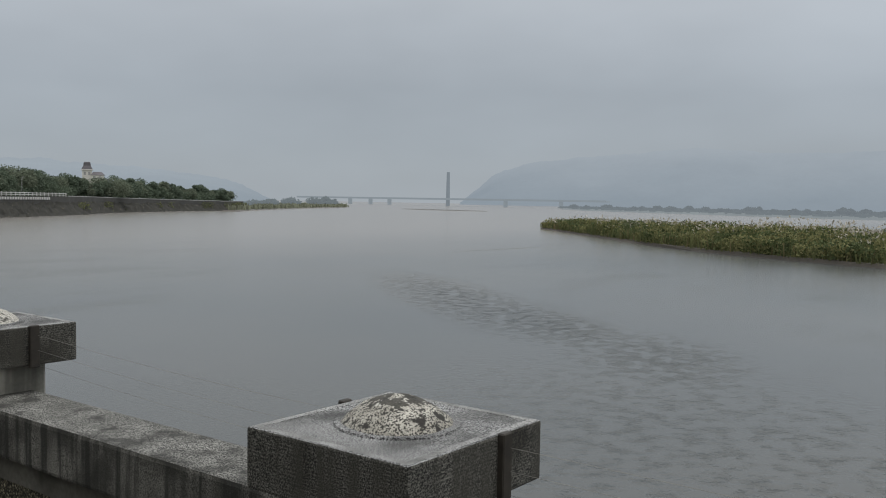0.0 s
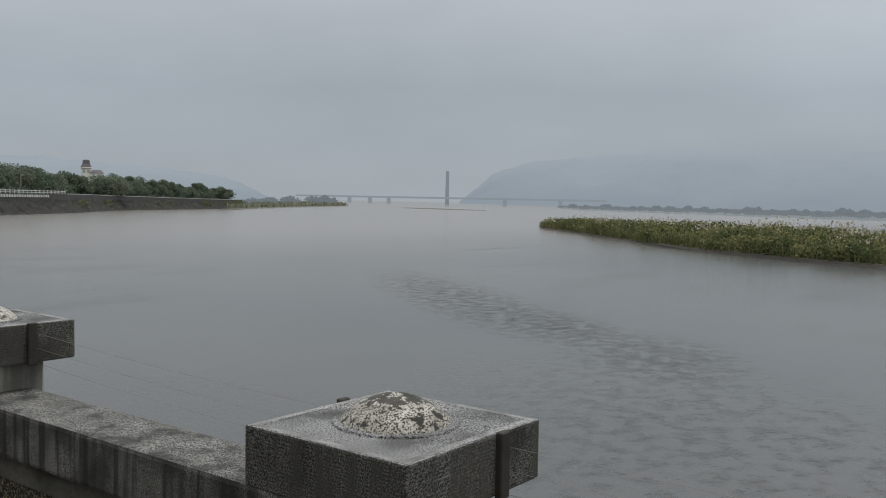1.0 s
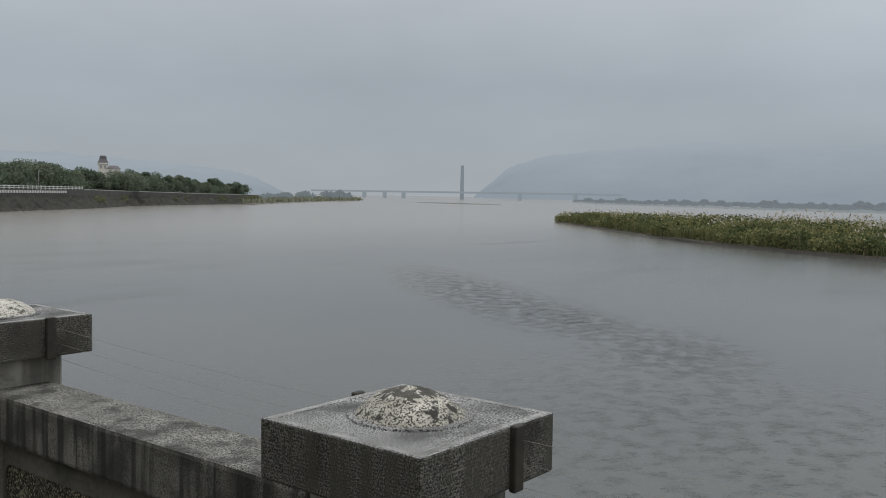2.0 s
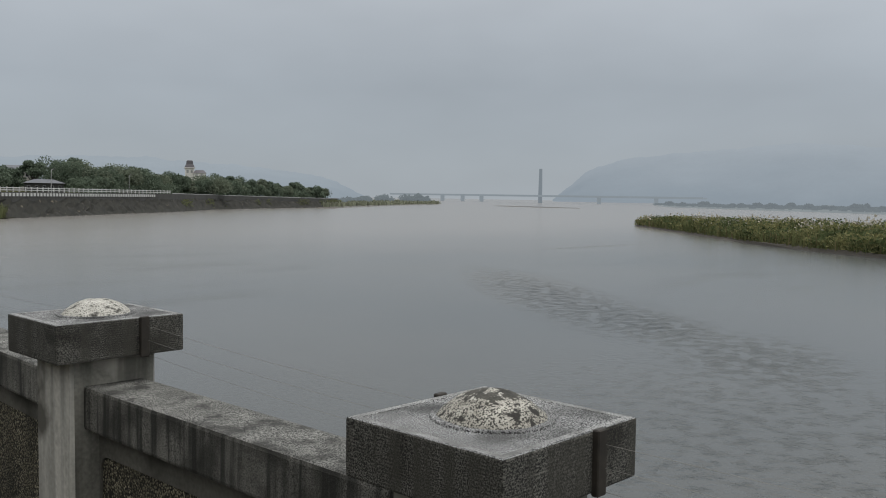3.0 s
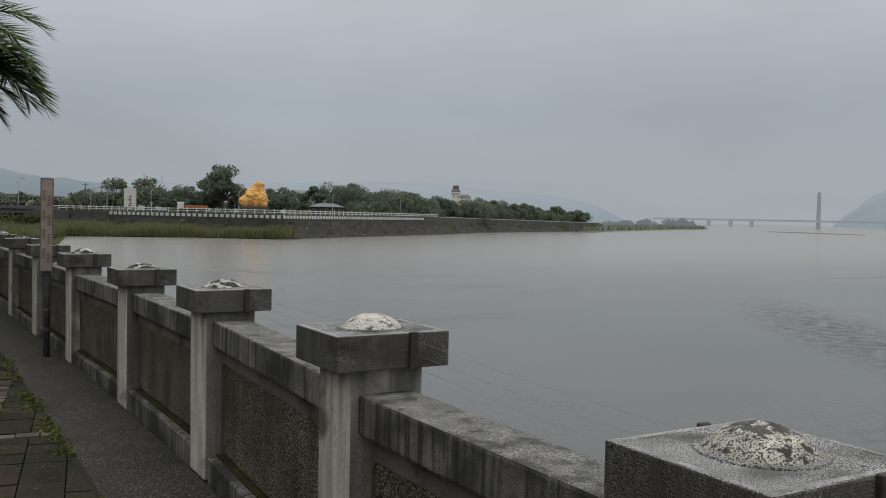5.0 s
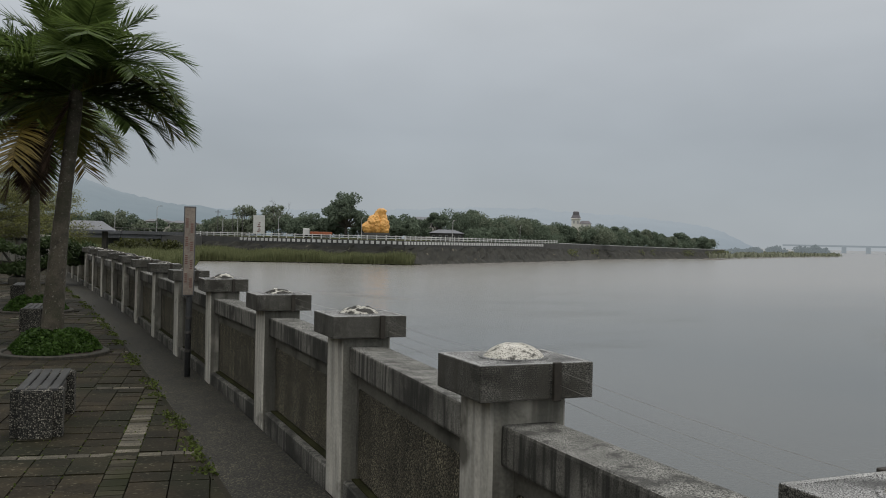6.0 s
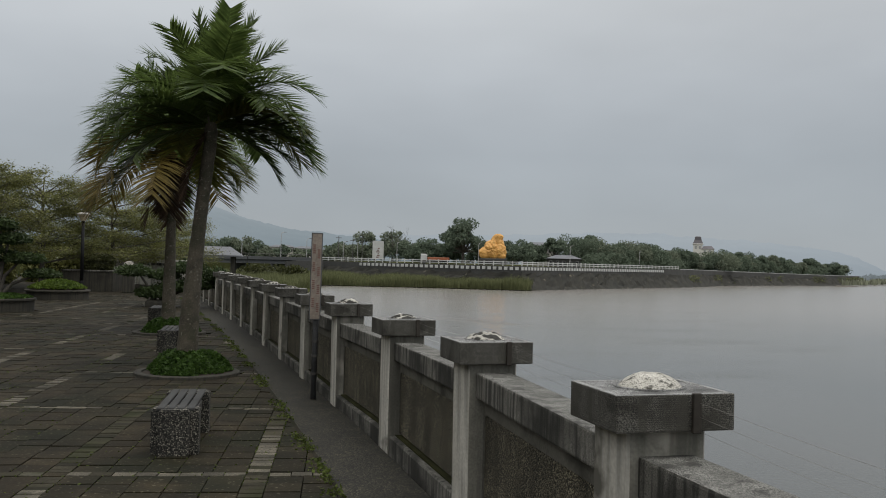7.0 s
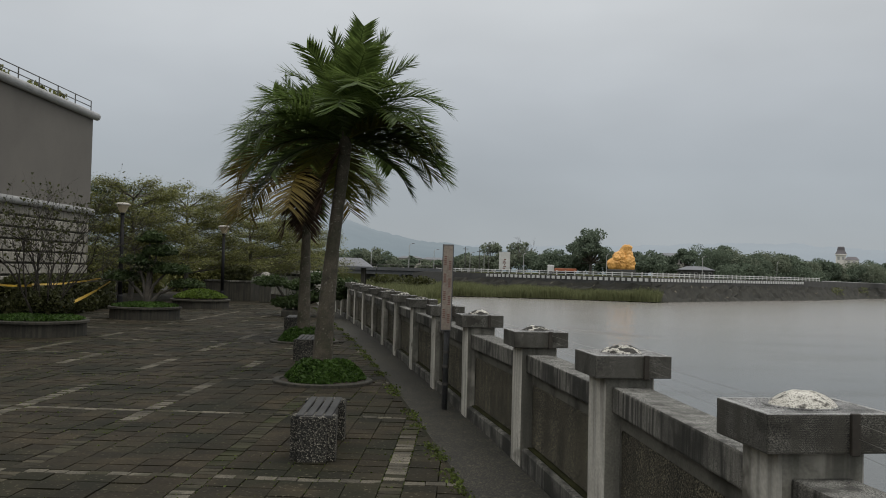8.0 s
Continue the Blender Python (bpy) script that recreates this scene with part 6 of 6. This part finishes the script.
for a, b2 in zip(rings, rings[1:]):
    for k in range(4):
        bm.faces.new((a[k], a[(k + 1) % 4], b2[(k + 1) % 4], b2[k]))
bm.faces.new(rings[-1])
# pylon greyed by haze set as emission
part("pylon", bm, distant("pylon_haze_glow", (0.05, 0.06, 0.065), (0.175, 0.20, 0.222)), far_bridge, "tall grey concrete pylon", pose(p0.x, p0.y, 0, 0, 0, ang))

# ---- mountains, with the mist painted in as glow ----
def ridge(name, label, line, dist, mat, depth=500):
    """A mountain side under a skyline of (azimuth, elevation) pairs."""
    bm = bmesh.new()
    prev = None
    az = np.arange(line[0][0], line[-1][0] + 0.01, 0.09)
    el = np.interp(az, [q[0] for q in line], [q[1] for q in line])
    for a, e in zip(az, el):
        e = max(e + 0.12 * noise.noise(Vector((a * 0.8, dist * 0.01, 0))) + 0.06 * noise.noise(Vector((a * 3.1, dist * 0.01, 5))) + 0.03 * noise.noise(Vector((a * 9, dist * 0.01, 2))), 0.0)
        h = 1.7 + dist * math.tan(radians(e))
        cur = []
        for k in range(6):
            f = k / 5
            dd = dist - depth * (1 - f)
            x, y = polar(a, dd)
            z = -6 + (h + 6) * f ** 0.8
            q = Vector((x, y, z))
            q.z += 14 * f * (1 - f) * noise.noise(q * 0.006)
            cur.append(bm.verts.new(q))
        if prev:
            for k in range(5):
                bm.faces.new((prev[k], cur[k], cur[k + 1], prev[k + 1]))
        prev = cur
    return tagged(part(name, bm, mat, smooth=True), label, "mountain", kind="structure")


FAR_HILL = distant("mountain_mist_glow", (0.02, 0.027, 0.03), (0.245, 0.284, 0.323), (0.33, 0.366, 0.402), 190)
LEFT_HILL = distant("left_hills_mist_glow", (0.03, 0.04, 0.045), (0.250, 0.286, 0.322), (0.306, 0.342, 0.376), 70)
NEAR_HILL = distant("wooded_hill_mist_glow", (0.025, 0.035, 0.035), (0.165, 0.203, 0.233), (0.315, 0.350, 0.383), 165)
ridge("backdrop_mountain", "grey mountain with painted-in mist beyond the river",
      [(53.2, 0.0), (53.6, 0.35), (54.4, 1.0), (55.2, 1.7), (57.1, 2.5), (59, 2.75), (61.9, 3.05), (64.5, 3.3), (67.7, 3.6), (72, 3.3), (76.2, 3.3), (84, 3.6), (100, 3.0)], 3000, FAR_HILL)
ridge("backdrop_hills", "faint hills with painted-in mist behind the far bank", [(6, 1.6), (12, 1.7), (18, 1.8), (24, 2.1), (28, 2.1), (35, 1.65), (38.5, 1.2), (40.3, 0.5), (41.2, 0.05)], 2400, LEFT_HILL)
ridge("backdrop_wooded_hill", "wooded hill with painted-in mist behind the road bridge", [(-50, 5.0), (-20, 5.2), (-12, 5.0), (-6, 4.5), (-2, 3.75), (0, 3.25), (2, 2.5), (5, 1.85), (8, 1.6), (11, 1.3), (14, 0.8), (18, 0.1)], 1900, NEAR_HILL)

# ---- pavers: rows between pale bands, askew to the balustrade ----
ASKEW = radians(-8.0)
U, V = Vector((math.cos(ASKEW), math.sin(ASKEW))), Vector((-math.sin(ASKEW), math.cos(ASKEW)))
ORIGIN = Vector((0.15, 7.24))
paving = thing("paving", "dark worn clay pavers with pale bands and mossy joints", "paving", kind="structure")
shapes = {}


def paver_mesh(w, h, mat, key):
    if key not in shapes:
        bm = box(-w / 2 + 0.003, w / 2 - 0.003, -h / 2 + 0.003, h / 2 - 0.003, -0.06, 0.0)
        for v in bm.verts:
            if v.co.z > -0.01:
                v.co.x *= 0.985
                v.co.y *= 0.985
        me = bpy.data.meshes.new("paver")
        bm.to_mesh(me)
        bm.free()
        me.materials.append(mat)
        shapes[key] = me
    return shapes[key]


def reach_of(w, h):
    return w * 0.5 + h * 0.08


tiles = []
PU, PV = 1.53, 3.10
for i in range(-9, 3):
    for j in range(-6, 13):
        o = Vector((i * PU, j * PV))
        for k in range(28):
            tiles.append((o.x + 0.09, o.y + 0.12 + (k + 0.5) * 0.1064, 0.18, 0.1064, 1))
        for k in range(8):
            tiles.append((o.x + 0.18 + (k + 0.5) * 0.16875, o.y + 0.06, 0.16875, 0.12, 1))
        tiles.append((o.x + 0.09, o.y + 0.06, 0.18, 0.12, 0))
        for a in range(5):
            for c2 in range(12):
                tiles.append((o.x + 0.18 + (a + 0.5) * 0.27, o.y + 0.12 + (c2 + 0.5) * 0.24833, 0.27, 0.24833, 0))
rt = random.Random(17)
placed, rest = 0, {0: ([], []), 1: ([], []), 2: ([], [])}
TRUNK_BEDS = [(-0.42, 13.55, 0.72), (-0.95, 20.6, 0.76), (-6.95, 21.4, 1.0), (-6.02, 28.2, 1.0), (-5.45, 35.4, 1.0)]
live = []
for u, v2, w, h, pale in tiles:
    q = ORIGIN + U * u + V * v2
    reach = reach_of(w, h)
    if q.y < -9.5 or q.y > 41 or q.x - reach > edge(max(q.y, 0)) - 0.56 or q.x < -9.6:
        continue
    if any(math.hypot(q.x - a, q.y - c2) < r for a, c2, r in TRUNK_BEDS):
        continue
    if pale:
        worn = noise.noise(Vector((u * 0.55, v2 * 0.55, 4.0))) + (-0.06 if h < w and w > 0.175 else 0.2)
        pale = 1 if worn > 0.02 and rt.random() < 0.85 else 2
    live.append((q, w, h, pale))
live.sort(key=lambda e: abs(e[0].y - 8.5) + 0.8 * abs(e[0].x + 0.9))
used = {0: 0, 1: 0, 2: 0}
for q, w, h, pale in live:
    z = rt.uniform(-0.006, 0.004)
    lim = edge(max(q.y, 0)) - 0.552
    if q.x + reach_of(w, h) < lim and used[pale] < (200, 50, 50)[pale]:
        used[pale] += 1
        ob = new("paver", paver_mesh(w, h, (PAVER, PALE, DULL)[pale], (round(w, 4), round(h, 4), pale)))
        ob.matrix_basis = pose(q.x, q.y, z, rt.uniform(-0.5, 0.5), rt.uniform(-0.5, 0.5), -8 + rt.uniform(-0.5, 0.5))
        ob.parent = paving
    else:
        vs, fs = rest[pale]
        a, b2 = U * (w / 2 - 0.0045), V * (h / 2 - 0.0045)
        k = len(vs)
        for s in (q - a - b2, q + a - b2, q + a + b2, q - a + b2):
            vs.append((min(s.x, lim), s.y, z + rt.uniform(-0.002, 0.002)))
        for s in (q - a - b2, q + a - b2, q + a + b2, q - a + b2):
            vs.append((min(s.x, lim), s.y, -0.06))
        fs.append((k, k + 1, k + 2, k + 3))
        for e in range(4):
            fs.append((k + e, k + 4 + e, k + 4 + (e + 1) % 4, k + (e + 1) % 4))
for pale, mat in ((0, PAVER), (1, PALE), (2, DULL)):
    tagged(mesh_ob("distant_pavers", *rest[pale], mat, paving), kind="stuff")

# moss and weeds in the joints beside the strip
rng = np.random.default_rng(99)
k = 9000
ys = rng.uniform(4.5, 38, k)
keep = np.array([noise.noise(Vector((0, y * 0.9, 2.0))) + 0.3 * noise.noise(Vector((0, y * 4, 6.0))) > 0.0 for y in ys])
ys = ys[keep]
xs = np.array([edge(y) for y in ys]) - 0.57 + rng.normal(0, 0.045, len(ys))
v, f = leaf_cloud(np.column_stack([xs, ys, rng.uniform(-0.03, 0.015, len(ys))]), 0.024, rng, 0.2)
tagged(mesh_ob("joint_moss", v, f, MOSS), "green moss and weeds along the strip's edge", "moss", kind="stuff")

# tufts of moss over the joints of the paving, in patches
joint = []
for q, w, h, pale in live:
    if 4.5 < q.y < 22 and noise.noise(Vector((q.x * 0.45, q.y * 0.45, 7.0))) > -0.05:
        for k in range(5):
            a, c2 = (rt.uniform(-0.5, 0.5) * w, rt.choice((-0.5, 0.5)) * h) if k % 2 else (rt.choice((-0.5, 0.5)) * w, rt.uniform(-0.5, 0.5) * h)
            s2 = q + U * a + V * c2
            if s2.x < edge(max(s2.y, 0)) - 0.56:
                joint.append((s2.x, s2.y, rt.uniform(-0.012, 0.004)))
v, f = leaf_cloud(np.array(joint), 0.017, rng, 0.5)
tagged(mesh_ob("paving_moss", v, f, MOSS), "dark green moss in the paving joints", "moss", kind="stuff")
